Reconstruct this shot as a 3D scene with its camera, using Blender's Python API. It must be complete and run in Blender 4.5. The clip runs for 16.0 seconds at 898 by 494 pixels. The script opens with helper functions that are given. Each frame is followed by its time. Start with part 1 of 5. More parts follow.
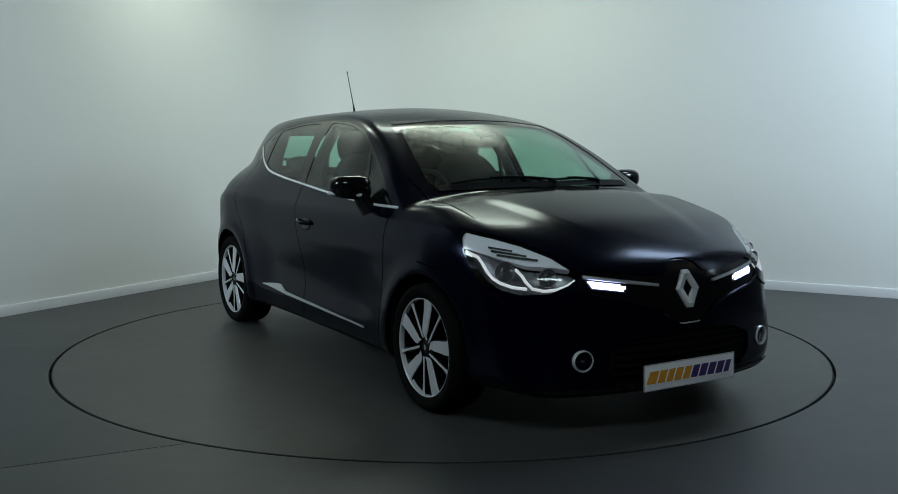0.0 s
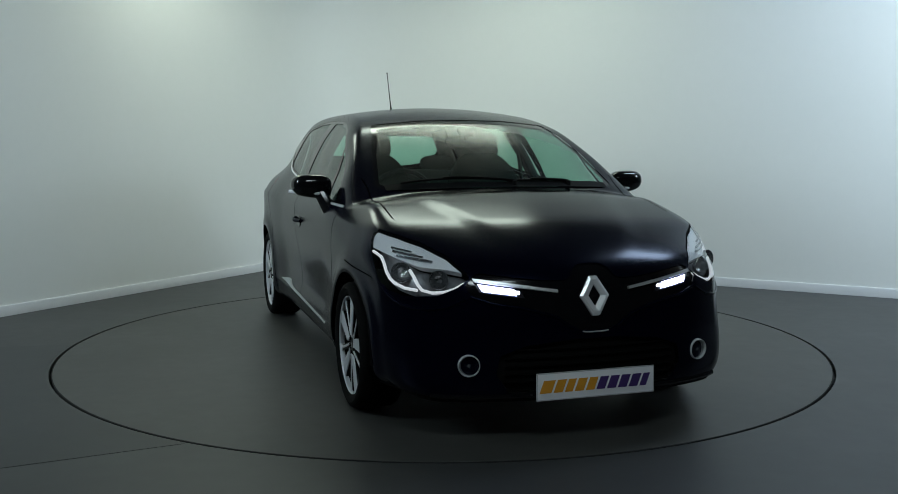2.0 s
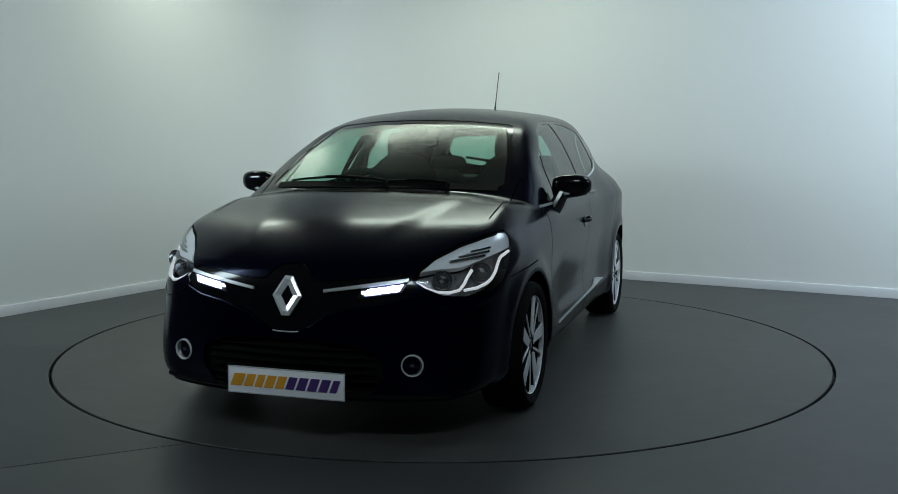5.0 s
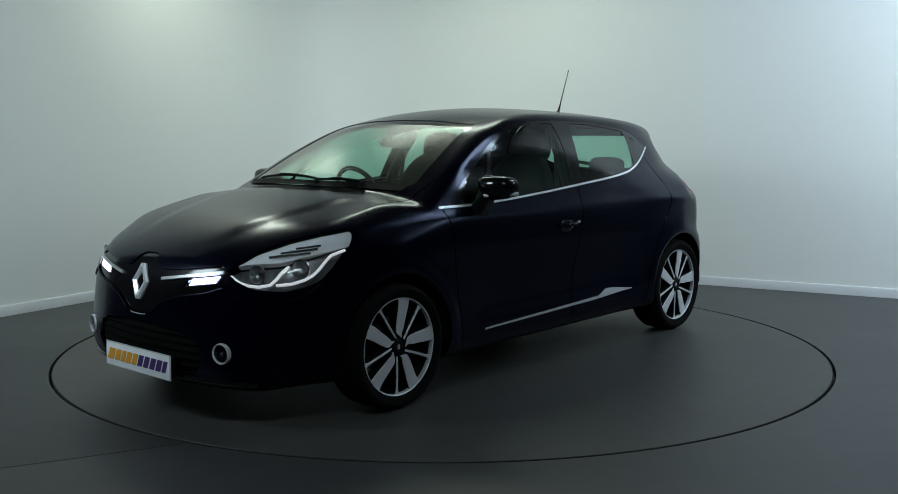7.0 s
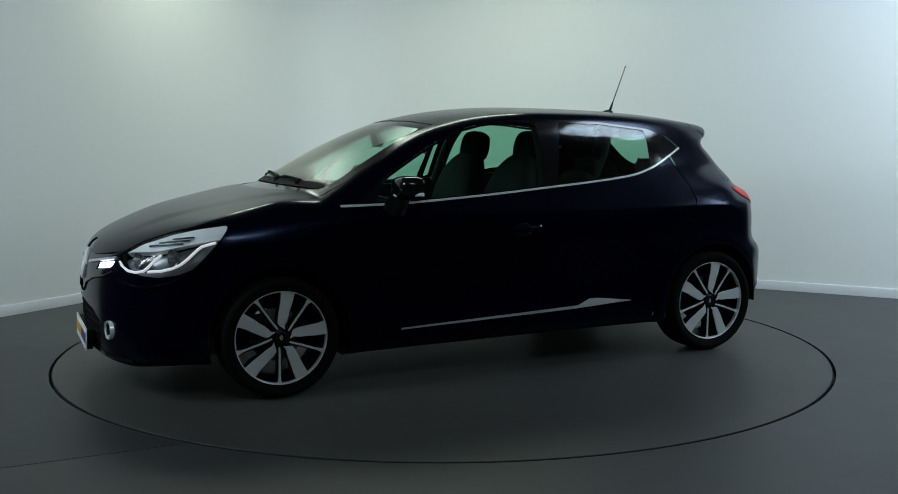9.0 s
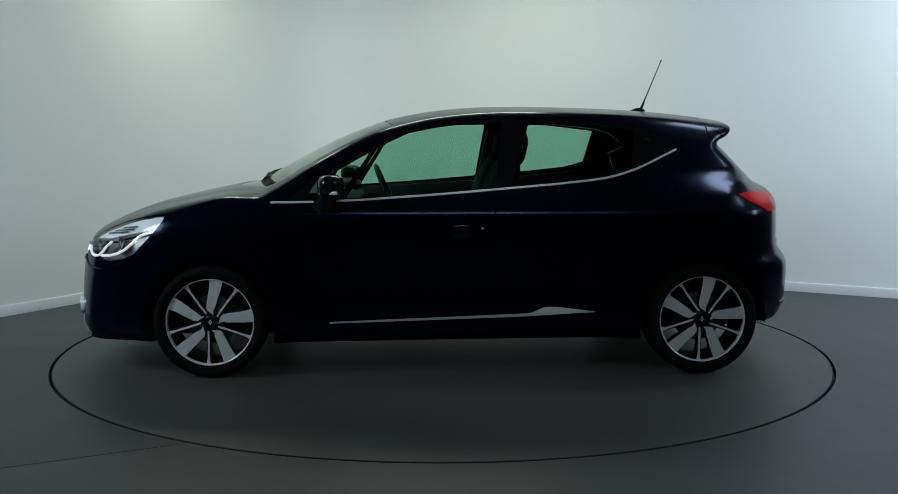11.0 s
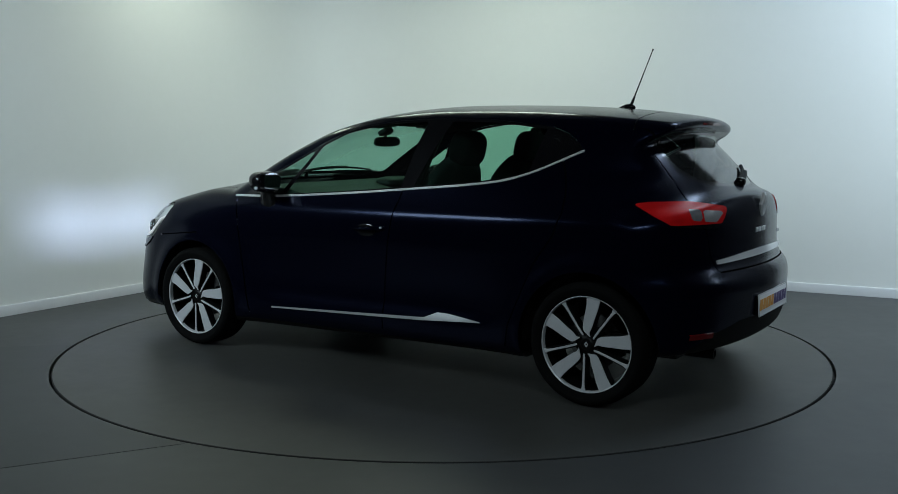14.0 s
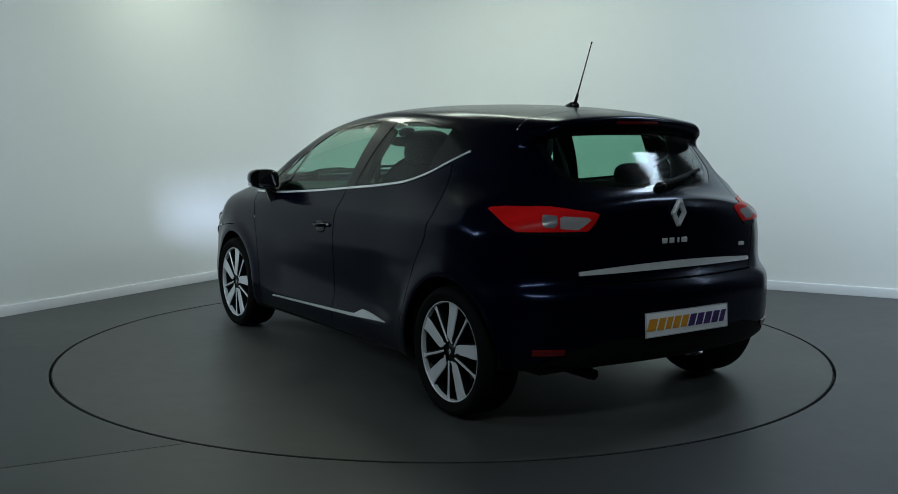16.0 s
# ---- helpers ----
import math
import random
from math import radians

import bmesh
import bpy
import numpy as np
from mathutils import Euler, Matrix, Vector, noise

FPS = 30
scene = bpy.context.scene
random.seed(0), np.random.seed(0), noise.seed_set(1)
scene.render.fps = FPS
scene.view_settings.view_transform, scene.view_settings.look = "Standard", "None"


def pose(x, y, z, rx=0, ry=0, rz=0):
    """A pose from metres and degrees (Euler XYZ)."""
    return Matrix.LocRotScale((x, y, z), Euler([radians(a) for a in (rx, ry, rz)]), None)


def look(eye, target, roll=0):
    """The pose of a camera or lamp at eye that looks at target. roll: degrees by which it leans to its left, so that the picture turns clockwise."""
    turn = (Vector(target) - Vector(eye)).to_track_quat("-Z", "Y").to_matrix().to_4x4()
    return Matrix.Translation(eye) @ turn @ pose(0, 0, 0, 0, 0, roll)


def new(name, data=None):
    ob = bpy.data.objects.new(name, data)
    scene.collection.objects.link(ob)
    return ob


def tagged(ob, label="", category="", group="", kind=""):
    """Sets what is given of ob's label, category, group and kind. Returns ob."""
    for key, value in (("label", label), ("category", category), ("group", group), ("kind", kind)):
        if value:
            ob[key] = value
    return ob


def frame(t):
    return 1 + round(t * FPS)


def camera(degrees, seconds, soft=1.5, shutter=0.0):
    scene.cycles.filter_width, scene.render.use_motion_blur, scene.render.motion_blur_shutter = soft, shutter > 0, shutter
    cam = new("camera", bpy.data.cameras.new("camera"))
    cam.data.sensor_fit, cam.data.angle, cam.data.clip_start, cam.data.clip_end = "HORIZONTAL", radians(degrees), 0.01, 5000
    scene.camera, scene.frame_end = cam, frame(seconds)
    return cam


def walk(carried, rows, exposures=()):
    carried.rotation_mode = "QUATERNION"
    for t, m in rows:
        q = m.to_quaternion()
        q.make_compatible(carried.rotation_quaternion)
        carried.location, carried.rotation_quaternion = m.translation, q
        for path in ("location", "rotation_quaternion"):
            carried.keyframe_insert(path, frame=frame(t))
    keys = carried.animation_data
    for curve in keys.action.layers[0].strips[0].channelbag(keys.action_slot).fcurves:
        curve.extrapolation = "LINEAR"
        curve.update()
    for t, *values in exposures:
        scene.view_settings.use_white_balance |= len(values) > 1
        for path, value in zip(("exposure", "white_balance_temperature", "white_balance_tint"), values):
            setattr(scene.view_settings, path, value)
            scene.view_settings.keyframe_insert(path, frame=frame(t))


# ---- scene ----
# camera: fixed on a stand before the turntable
cam = camera(48.94, 16.0, soft=0.85)
EYE = (0.0, -5.953, 1.258)
AIM = (0.0059, -4.959, 1.1468)
walk(cam, [(0.0, look(EYE, AIM)), (16.0, look(EYE, AIM))], [(0.0, 0.0), (16.0, 0.0)])

# turn of the car in degrees (0: nose towards the camera), by seconds
TURN = [(0.0, 31.0), (0.5, 30.1), (1.0, 27.5), (1.5, 23.45), (2.0, 17.75), (2.5, 11.9), (3.0, 5.8), (3.5, -0.1), (4.0, -6.2),
        (5.0, -18.1), (6.0, -30.0), (6.5, -35.9), (7.0, -41.8), (7.5, -47.6), (8.0, -53.5), (8.5, -59.3), (9.0, -65.2),
        (10.0, -76.7), (11.0, -88.0), (11.5, -93.7), (12.0, -99.5), (12.5, -105.3), (13.0, -111.2), (13.5, -117.1), (14.0, -123.1),
        (14.5, -129.0), (15.0, -135.0), (15.5, -140.8), (16.0, -146.8)]

# ---------------------------------------------------------------- world and lamps
world = bpy.data.worlds.new("studio_world")
scene.world = world
world.use_nodes = True
world.node_tree.nodes["Background"].inputs[0].default_value = (0.02, 0.022, 0.025, 1)
world.node_tree.nodes["Background"].inputs[1].default_value = 0.2


def area_lamp(name, eye, target, sx, sy, power, colour):
    d = bpy.data.lights.new(name, "AREA")
    d.shape, d.size, d.size_y, d.energy, d.color = "RECTANGLE", sx, sy, power, colour
    ob = new(name, d)
    ob.matrix_basis = look(eye, target)
    return ob


CEIL = 3.9
# name, place, aim, size, watts, colour
LAMPS = [("lamp_over_car", (-0.05, 1.75, 3.225), (-0.05, 1.7501, 0), (1.9, 0.55), 25, (0.80, 1.0, 0.80)),
         ("lamp_left", (-4.1, -2.3, 2.6), (-3.9, 1.5, 1.0), (1.8, 1.0), 98, (0.68, 0.89, 1.0)),
         ("lamp_right", (5.6, -1.0, 3.0), (6.0, 2.0, 1.2), (2.6, 1.4), 205, (0.66, 0.87, 1.0)),
         ("lamp_side", (2.85, 0.1, 3.65), (2.85, 0.1001, 0), (1.2, 0.8), 35, (0.52, 0.74, 1.0)),
         ("lamp_front", (0.4, -5.2, 3.8), (0.4, -5.1999, 0), (1.8, 0.7), 60, (0.73, 0.92, 1.0)),
         ("lamp_corner", (-1.95, 1.9, 3.225), (-1.95, 1.9001, 0), (0.4, 0.4), 9, (0.86, 1.0, 0.82))]
for n, place, aim, (sx, sy), p, c in LAMPS:
    area_lamp(n, place, aim, sx, sy, p, c)

# ---------------------------------------------------------------- materials


def material(name, base, rough=0.5, metal=0.0, spec=0.5, coat=0.0, emit=None, strength=0.0, trans=0.0, ior=1.45):
    m = bpy.data.materials.new(name)
    m.use_nodes = True
    b = m.node_tree.nodes["Principled BSDF"]
    b.inputs["Base Color"].default_value = (*base, 1)
    b.inputs["Roughness"].default_value = rough
    b.inputs["Metallic"].default_value = metal
    b.inputs["Specular IOR Level"].default_value = spec
    b.inputs["Coat Weight"].default_value = coat
    b.inputs["Transmission Weight"].default_value = trans
    b.inputs["IOR"].default_value = ior
    if emit:
        b.inputs["Emission Color"].default_value = (*emit, 1)
        b.inputs["Emission Strength"].default_value = strength
    return m


def textured(name, low, high, scale, rough, bump=0.0, metal=0.0, spec=0.5, fine=18.0, stretch=(1, 1, 1), spread=0.12, coat=0.0):
    """A surface whose colour and gloss vary at two scales."""
    m = material(name, low, rough, metal, spec, coat)
    nt = m.node_tree
    b = nt.nodes["Principled BSDF"]
    co = nt.nodes.new("ShaderNodeTexCoord")
    mp = nt.nodes.new("ShaderNodeMapping")
    mp.inputs["Scale"].default_value = stretch
    big = nt.nodes.new("ShaderNodeTexNoise")
    big.inputs["Scale"].default_value = scale
    big.inputs["Detail"].default_value = 4
    small = nt.nodes.new("ShaderNodeTexNoise")
    small.inputs["Scale"].default_value = scale * fine
    small.inputs["Detail"].default_value = 3
    mix = nt.nodes.new("ShaderNodeMix")
    mix.inputs[0].default_value = 0.35
    ramp = nt.nodes.new("ShaderNodeMix")
    ramp.data_type = "RGBA"
    ramp.inputs[6].default_value = (*low, 1)
    ramp.inputs[7].default_value = (*high, 1)
    nt.links.new(co.outputs["Object"], mp.inputs[0])
    for n in (big, small):
        nt.links.new(mp.outputs[0], n.inputs["Vector"])
    nt.links.new(big.outputs["Fac"], mix.inputs[2])
    nt.links.new(small.outputs["Fac"], mix.inputs[3])
    nt.links.new(mix.outputs[0], ramp.inputs[0])
    nt.links.new(ramp.outputs[2], b.inputs["Base Color"])
    rr = nt.nodes.new("ShaderNodeMapRange")
    rr.inputs[3].default_value, rr.inputs[4].default_value = rough - spread / 2, rough + spread / 2
    nt.links.new(mix.outputs[0], rr.inputs[0])
    nt.links.new(rr.outputs[0], b.inputs["Roughness"])
    if bump:
        bm_ = nt.nodes.new("ShaderNodeBump")
        bm_.inputs["Strength"].default_value = bump
        bm_.inputs["Distance"].default_value = 0.002
        nt.links.new(small.outputs["Fac"], bm_.inputs["Height"])
        nt.links.new(bm_.outputs[0], b.inputs["Normal"])
    return m


def glass(name, tint, rough=0.24, gloss=0.5):
    """A thin pane: mostly tinted see-through, with a mirror layer that grows towards the edge."""
    m = bpy.data.materials.new(name)
    m.use_nodes = True
    nt = m.node_tree
    nt.nodes.clear()
    out = nt.nodes.new("ShaderNodeOutputMaterial")
    mix = nt.nodes.new("ShaderNodeMixShader")
    tr = nt.nodes.new("ShaderNodeBsdfTransparent")
    tr.inputs[0].default_value = (*tint, 1)
    gl = nt.nodes.new("ShaderNodeBsdfGlossy")
    gl.inputs["Roughness"].default_value = rough
    lw = nt.nodes.new("ShaderNodeLayerWeight")
    lw.inputs[0].default_value = 0.5
    pw = nt.nodes.new("ShaderNodeMath")
    pw.operation = "POWER"
    pw.inputs[1].default_value = 4.0
    sc = nt.nodes.new("ShaderNodeMapRange")
    sc.inputs[3].default_value, sc.inputs[4].default_value = 0.035, 0.9
    nt.links.new(lw.outputs["Facing"], pw.inputs[0])
    nt.links.new(pw.outputs[0], sc.inputs[0])
    nt.links.new(sc.outputs[0], mix.inputs[0])
    nt.links.new(tr.outputs[0], mix.inputs[1])
    nt.links.new(gl.outputs[0], mix.inputs[2])
    nt.links.new(mix.outputs[0], out.inputs[0])
    return m


M_WALL = textured("white_wall_paint", (0.74, 0.75, 0.73), (0.80, 0.80, 0.79), 0.7, 0.75, 0.15)
M_DARKWALL = textured("dark_wall_paint", (0.008, 0.008, 0.009), (0.014, 0.014, 0.015), 0.7, 0.8, 0.1)
M_CEIL = textured("dark_ceiling_paint", (0.03, 0.03, 0.03), (0.05, 0.05, 0.05), 0.7, 0.8, 0.1)
M_SKIRT = textured("skirting_gloss", (0.58, 0.58, 0.60), (0.66, 0.66, 0.68), 2.0, 0.3)
M_FLOOR = textured("grey_resin_floor", (0.028, 0.029, 0.029), (0.046, 0.047, 0.047), 1.1, 0.46, 0.12, fine=9, spread=0.2)
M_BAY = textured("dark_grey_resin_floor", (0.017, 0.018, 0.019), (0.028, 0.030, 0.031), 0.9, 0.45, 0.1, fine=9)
M_TABLE = textured("grey_resin_turntable", (0.034, 0.034, 0.031), (0.052, 0.052, 0.048), 1.3, 0.46, 0.12, fine=9, spread=0.2)
M_GAP = textured("gap_rubber", (0.006, 0.006, 0.006), (0.012, 0.012, 0.012), 8, 0.8)
M_PAINT = textured("navy_black_paint", (0.0006, 0.0008, 0.0042), (0.0010, 0.0013, 0.0060), 1.2, 0.21, 0.0, spec=0.19, spread=0.03, coat=0.06)
M_PAINT.node_tree.nodes["Principled BSDF"].inputs["Specular Tint"].default_value = (0.36, 0.48, 1.0, 1)
M_PAINT.node_tree.nodes["Principled BSDF"].inputs["Coat Roughness"].default_value = 0.075
M_TRIM = textured("black_grained_plastic", (0.002, 0.002, 0.002), (0.004, 0.004, 0.004), 12, 0.65, 0.3, spec=0.15)
M_GLOSS = textured("piano_black_trim", (0.003, 0.003, 0.004), (0.006, 0.006, 0.007), 6, 0.12, spread=0.05)
M_SEAM = material("panel_gap", (0.001, 0.001, 0.001), 0.9, spec=0.1)
M_GLASS = glass("green_car_glass", (0.51, 0.76, 0.65), 0.09)
M_SCREEN = glass("green_windscreen_glass", (0.60, 0.80, 0.72), 0.30)
M_DARKGLASS = glass("black_fritted_glass", (0.02, 0.025, 0.025))
M_CHROME = textured("chrome", (0.80, 0.81, 0.83), (0.88, 0.89, 0.90), 8, 0.22, metal=0.4, spread=0.08)
M_SATIN = textured("satin_silver", (0.52, 0.53, 0.54), (0.62, 0.63, 0.64), 14, 0.34, metal=0.55, spread=0.1)
M_ALLOY = textured("machined_alloy", (0.54, 0.55, 0.57), (0.64, 0.65, 0.67), 30, 0.42, metal=0.25, spread=0.12, stretch=(1, 8, 1))
M_BLACKALLOY = textured("black_wheel_paint", (0.0018, 0.0018, 0.0018), (0.0035, 0.0035, 0.0035), 20, 0.4, spec=0.25)
M_TYRE = textured("tyre_rubber", (0.0022, 0.0022, 0.0022), (0.0045, 0.0045, 0.0045), 25, 0.85, 0.4, spec=0.1)
M_RED = textured("red_lamp_lens", (0.34, 0.004, 0.006), (0.80, 0.012, 0.012), 9, 0.3, spec=0.08, spread=0.15)
M_DRED = textured("dark_red_reflector", (0.09, 0.003, 0.004), (0.14, 0.005, 0.005), 40, 0.2)
M_LENS = textured("frosted_clear_lens", (0.84, 0.86, 0.88), (0.94, 0.95, 0.97), 60, 0.25, metal=0.0, stretch=(1, 1, 3))
M_REFLECT = textured("lamp_reflector", (0.12, 0.13, 0.14), (0.62, 0.64, 0.66), 22, 0.25, metal=0.9, stretch=(1, 3, 1))
M_SMOKE = textured("smoked_lens", (0.10, 0.10, 0.11), (0.22, 0.22, 0.23), 60, 0.2)
M_BUCKET = textured("lamp_bucket_chrome", (0.008, 0.009, 0.010), (0.34, 0.35, 0.37), 30, 0.3, metal=0.4, stretch=(1, 2, 0.6), spread=0.2)
M_BEZEL = textured("dark_lamp_bezel", (0.008, 0.008, 0.010), (0.016, 0.016, 0.018), 30, 0.3)
M_ORANGE = textured("orange_print", (0.62, 0.24, 0.02), (0.78, 0.38, 0.04), 14, 0.35)
M_PURPLE = textured("purple_print", (0.050, 0.025, 0.12), (0.075, 0.04, 0.17), 14, 0.35)
M_GUIDE = material("lit_white_light_guide", (0.9, 0.91, 0.93), 0.3, emit=(0.92, 0.96, 1.0), strength=0.42)
M_MIRROR = material("mirror_silver", (0.85, 0.87, 0.88), 0.03, 1.0)
M_TAILCLEAR = textured("grey_tail_lens", (0.20, 0.19, 0.20), (0.36, 0.34, 0.35), 60, 0.25, stretch=(1, 1, 3))
M_LAMPGLASS = glass("headlamp_cover", (0.96, 0.97, 0.98), 0.05)
M_DRL = material("daylight_leds", (0.9, 0.92, 1.0), 0.3, emit=(0.50, 0.56, 1.0), strength=10.0)
M_BEAM = material("beam_led", (0.9, 0.92, 1.0), 0.3, emit=(0.56, 0.68, 1.0), strength=7500.0)
M_PLATE = textured("white_plate", (0.80, 0.80, 0.82), (0.86, 0.86, 0.88), 6, 0.3)
M_PLATEEDGE = textured("grey_plate_edge", (0.45, 0.46, 0.48), (0.5, 0.51, 0.53), 6, 0.35)
M_FABRIC = textured("charcoal_seat_cloth", (0.016, 0.017, 0.018), (0.030, 0.031, 0.032), 18, 0.9, 0.4, spec=0.2)
M_DASH = textured("charcoal_dashboard", (0.009, 0.010, 0.010), (0.017, 0.018, 0.018), 14, 0.6, 0.3)
M_LINER = textured("grey_headlining", (0.05, 0.05, 0.048), (0.07, 0.07, 0.066), 12, 0.9, 0.2)
M_LAMP = material("lamp_diffuser", (0.9, 0.9, 0.9), 0.5, emit=(1.0, 1.0, 0.92), strength=3.0)
M_LAMPFRAME = textured("white_lamp_frame", (0.7, 0.7, 0.7), (0.8, 0.8, 0.8), 4, 0.4)


# ---------------------------------------------------------------- mesh helpers
def mesh_ob(name, verts, faces, mat, parent=None, smooth=True, normals=None, label=""):
    me = bpy.data.meshes.new(name)
    me.from_pydata([tuple(v) for v in verts], [], [tuple(f) for f in faces])
    me.materials.append(mat)
    if smooth:
        me.polygons.foreach_set("use_smooth", [True] * len(me.polygons))
    me.update()
    if normals is not None:
        me.normals_split_custom_set_from_vertices([tuple(n) for n in normals])
    ob = new(name, me)
    if parent is not None:
        ob.parent = parent
    if label:
        tagged(ob, label)
    return ob


def part(name, bm, mat, parent, label="", smooth=True, sharp=35):
    """Links a bmesh as one mesh object under a thing or a part."""
    me = bpy.data.meshes.new(name)
    bmesh.ops.recalc_face_normals(bm, faces=bm.faces)
    for e in bm.edges:
        if len(e.link_faces) == 2 and e.calc_face_angle(0) > radians(sharp):
            e.smooth = False
    for f in bm.faces:
        f.smooth = smooth
    bm.to_mesh(me)
    bm.free()
    me.materials.append(mat)
    ob = new(name, me)
    if parent is not None:
        ob.parent = parent
    if label:
        tagged(ob, label)
    return ob


def thing(name, label, category, group="", kind="", m=None):
    ob = new(name)
    if m is not None:
        ob.matrix_basis = m
    return tagged(ob, label, category, group, kind)


def box(bm, x0, y0, z0, x1, y1, z1, bevel=0.0, seg=2):
    r = bmesh.ops.create_cube(bm, size=1.0)
    vs = r["verts"]
    for v in vs:
        v.co = Vector(((x0 + x1) / 2 + v.co.x * (x1 - x0), (y0 + y1) / 2 + v.co.y * (y1 - y0), (z0 + z1) / 2 + v.co.z * (z1 - z0)))
    if bevel:
        es = list({e for v in vs for e in v.link_edges})
        bmesh.ops.bevel(bm, geom=es, offset=bevel, segments=seg, affect="EDGES", profile=0.5)
    return vs


def box_part(name, mat, parent, x0, y0, z0, x1, y1, z1, bevel=0.0, label=""):
    bm = bmesh.new()
    box(bm, x0, y0, z0, x1, y1, z1, bevel)
    return part(name, bm, mat, parent, label)


def prism(pts, axis, a, b, bevel=0.0):
    """A plate of the outline pts (two coordinates, the other two axes) between a and b along axis."""
    bm = bmesh.new()

    def put(p, v):
        return {"x": (v, p[0], p[1]), "y": (p[0], v, p[1]), "z": (p[0], p[1], v)}[axis]
    lo = [bm.verts.new(put(p, a)) for p in pts]
    hi = [bm.verts.new(put(p, b)) for p in pts]
    n = len(pts)
    bm.faces.new(lo)
    bm.faces.new(hi[::-1])
    for i in range(n):
        bm.faces.new((lo[i], hi[i], hi[(i + 1) % n], lo[(i + 1) % n]))
    bmesh.ops.recalc_face_normals(bm, faces=bm.faces)
    if bevel:
        bmesh.ops.bevel(bm, geom=list(bm.edges), offset=bevel, segments=2, affect="EDGES", profile=0.5)
    return bm


def revolve(profile, axis, centre, steps=48, start=0.0, sweep=2 * math.pi):
    """Turns profile, rows of (radius, along), round axis x or y at centre."""
    bm = bmesh.new()
    closed = abs(sweep - 2 * math.pi) < 1e-6
    n = steps if closed else steps + 1
    rings = []
    for i in range(n):
        a = start + sweep * i / steps
        c, s = math.cos(a), math.sin(a)
        ring = []
        for r, h in profile:
            if axis == "y":
                p = (centre[0] + r * c, centre[1] + h, centre[2] + r * s)
            elif axis == "x":
                p = (centre[0] + h, centre[1] + r * c, centre[2] + r * s)
            else:
                p = (centre[0] + r * c, centre[1] + r * s, centre[2] + h)
            ring.append(bm.verts.new(p))
        rings.append(ring)
    for i in range(steps):
        p, q = rings[i], rings[(i + 1) % n]
        for k in range(len(profile) - 1):
            bm.faces.new((p[k], p[k + 1], q[k + 1], q[k]))
    bmesh.ops.remove_doubles(bm, verts=bm.verts, dist=1e-5)
    return bm


def tube(points, radius, steps=8, taper=None):
    """A round bar along points."""
    bm = bmesh.new()
    P = [Vector(p) for p in points]
    rings = []
    for i, p in enumerate(P):
        d = (P[min(i + 1, len(P) - 1)] - P[max(i - 1, 0)]).normalized()
        u = d.orthogonal().normalized() if i == 0 else (u - d * u.dot(d)).normalized()
        w = d.cross(u)
        r = radius if taper is None else radius + (taper - radius) * i / (len(P) - 1)
        rings.append([bm.verts.new(p + (u * math.cos(2 * math.pi * k / steps) + w * math.sin(2 * math.pi * k / steps)) * r) for k in range(steps)])
    for a, b in zip(rings, rings[1:]):
        for k in range(steps):
            bm.faces.new((a[k], a[(k + 1) % steps], b[(k + 1) % steps], b[k]))
    bm.faces.new(rings[0][::-1])
    bm.faces.new(rings[-1])
    return bm


# ---------------------------------------------------------------- the studio
CORNER = Vector((-1.135, 4.246))
DL = Vector((-0.508, -0.861)).normalized()
DR = Vector((0.875, -0.484)).normalized()
SIDE_L, SIDE_R, ROUND = 11.5, 11.5, 0.80
WHITE_L, WHITE_R = 4.9, 5.9


def wall_line():
    """The foot of the two white walls with the coved corner, from the far left round to the far right."""
    pts = [CORNER + DL * WHITE_L, CORNER + DL * (WHITE_L / 2), CORNER + DL * ROUND]
    a, c, b = CORNER + DL * ROUND, CORNER, CORNER + DR * ROUND
    for i in range(1, 24):
        t = i / 24
        pts.append(a * (1 - t) ** 2 + c * 2 * t * (1 - t) + b * t * t)
    pts += [b, CORNER + DR * (WHITE_R / 2), CORNER + DR * WHITE_R]
    return pts


def extruded_wall(name, pts, z0, z1, out, mat, label, round_top=0.0):
    """A wall or board that follows pts; out: its thickness, towards the right-hand side of the line."""
    n = len(pts)
    off = []
    for i, p in enumerate(pts):
        d = (pts[min(i + 1, n - 1)] - pts[max(i - 1, 0)]).normalized()
        off.append(p + Vector((d.y, -d.x)) * out)
    bm = bmesh.new()
    rows = []
    for p, q in zip(pts, off):
        e = q.lerp(p, 0.35)
        prof = [(p, z0), (q, z0), (q, z1 - round_top), (e, z1), (p, z1)]
        rows.append([bm.verts.new((v.x, v.y, z)) for v, z in prof])
    for a, b in zip(rows, rows[1:]):
        for k in range(5):
            bm.faces.new((a[k], a[(k + 1) % 5], b[(k + 1) % 5], b[k]))
    bm.faces.new(rows[0])
    bm.faces.new(rows[-1][::-1])
    ob = part(name, bm, mat, None, sharp=30)
    return tagged(ob, label, kind="structure")


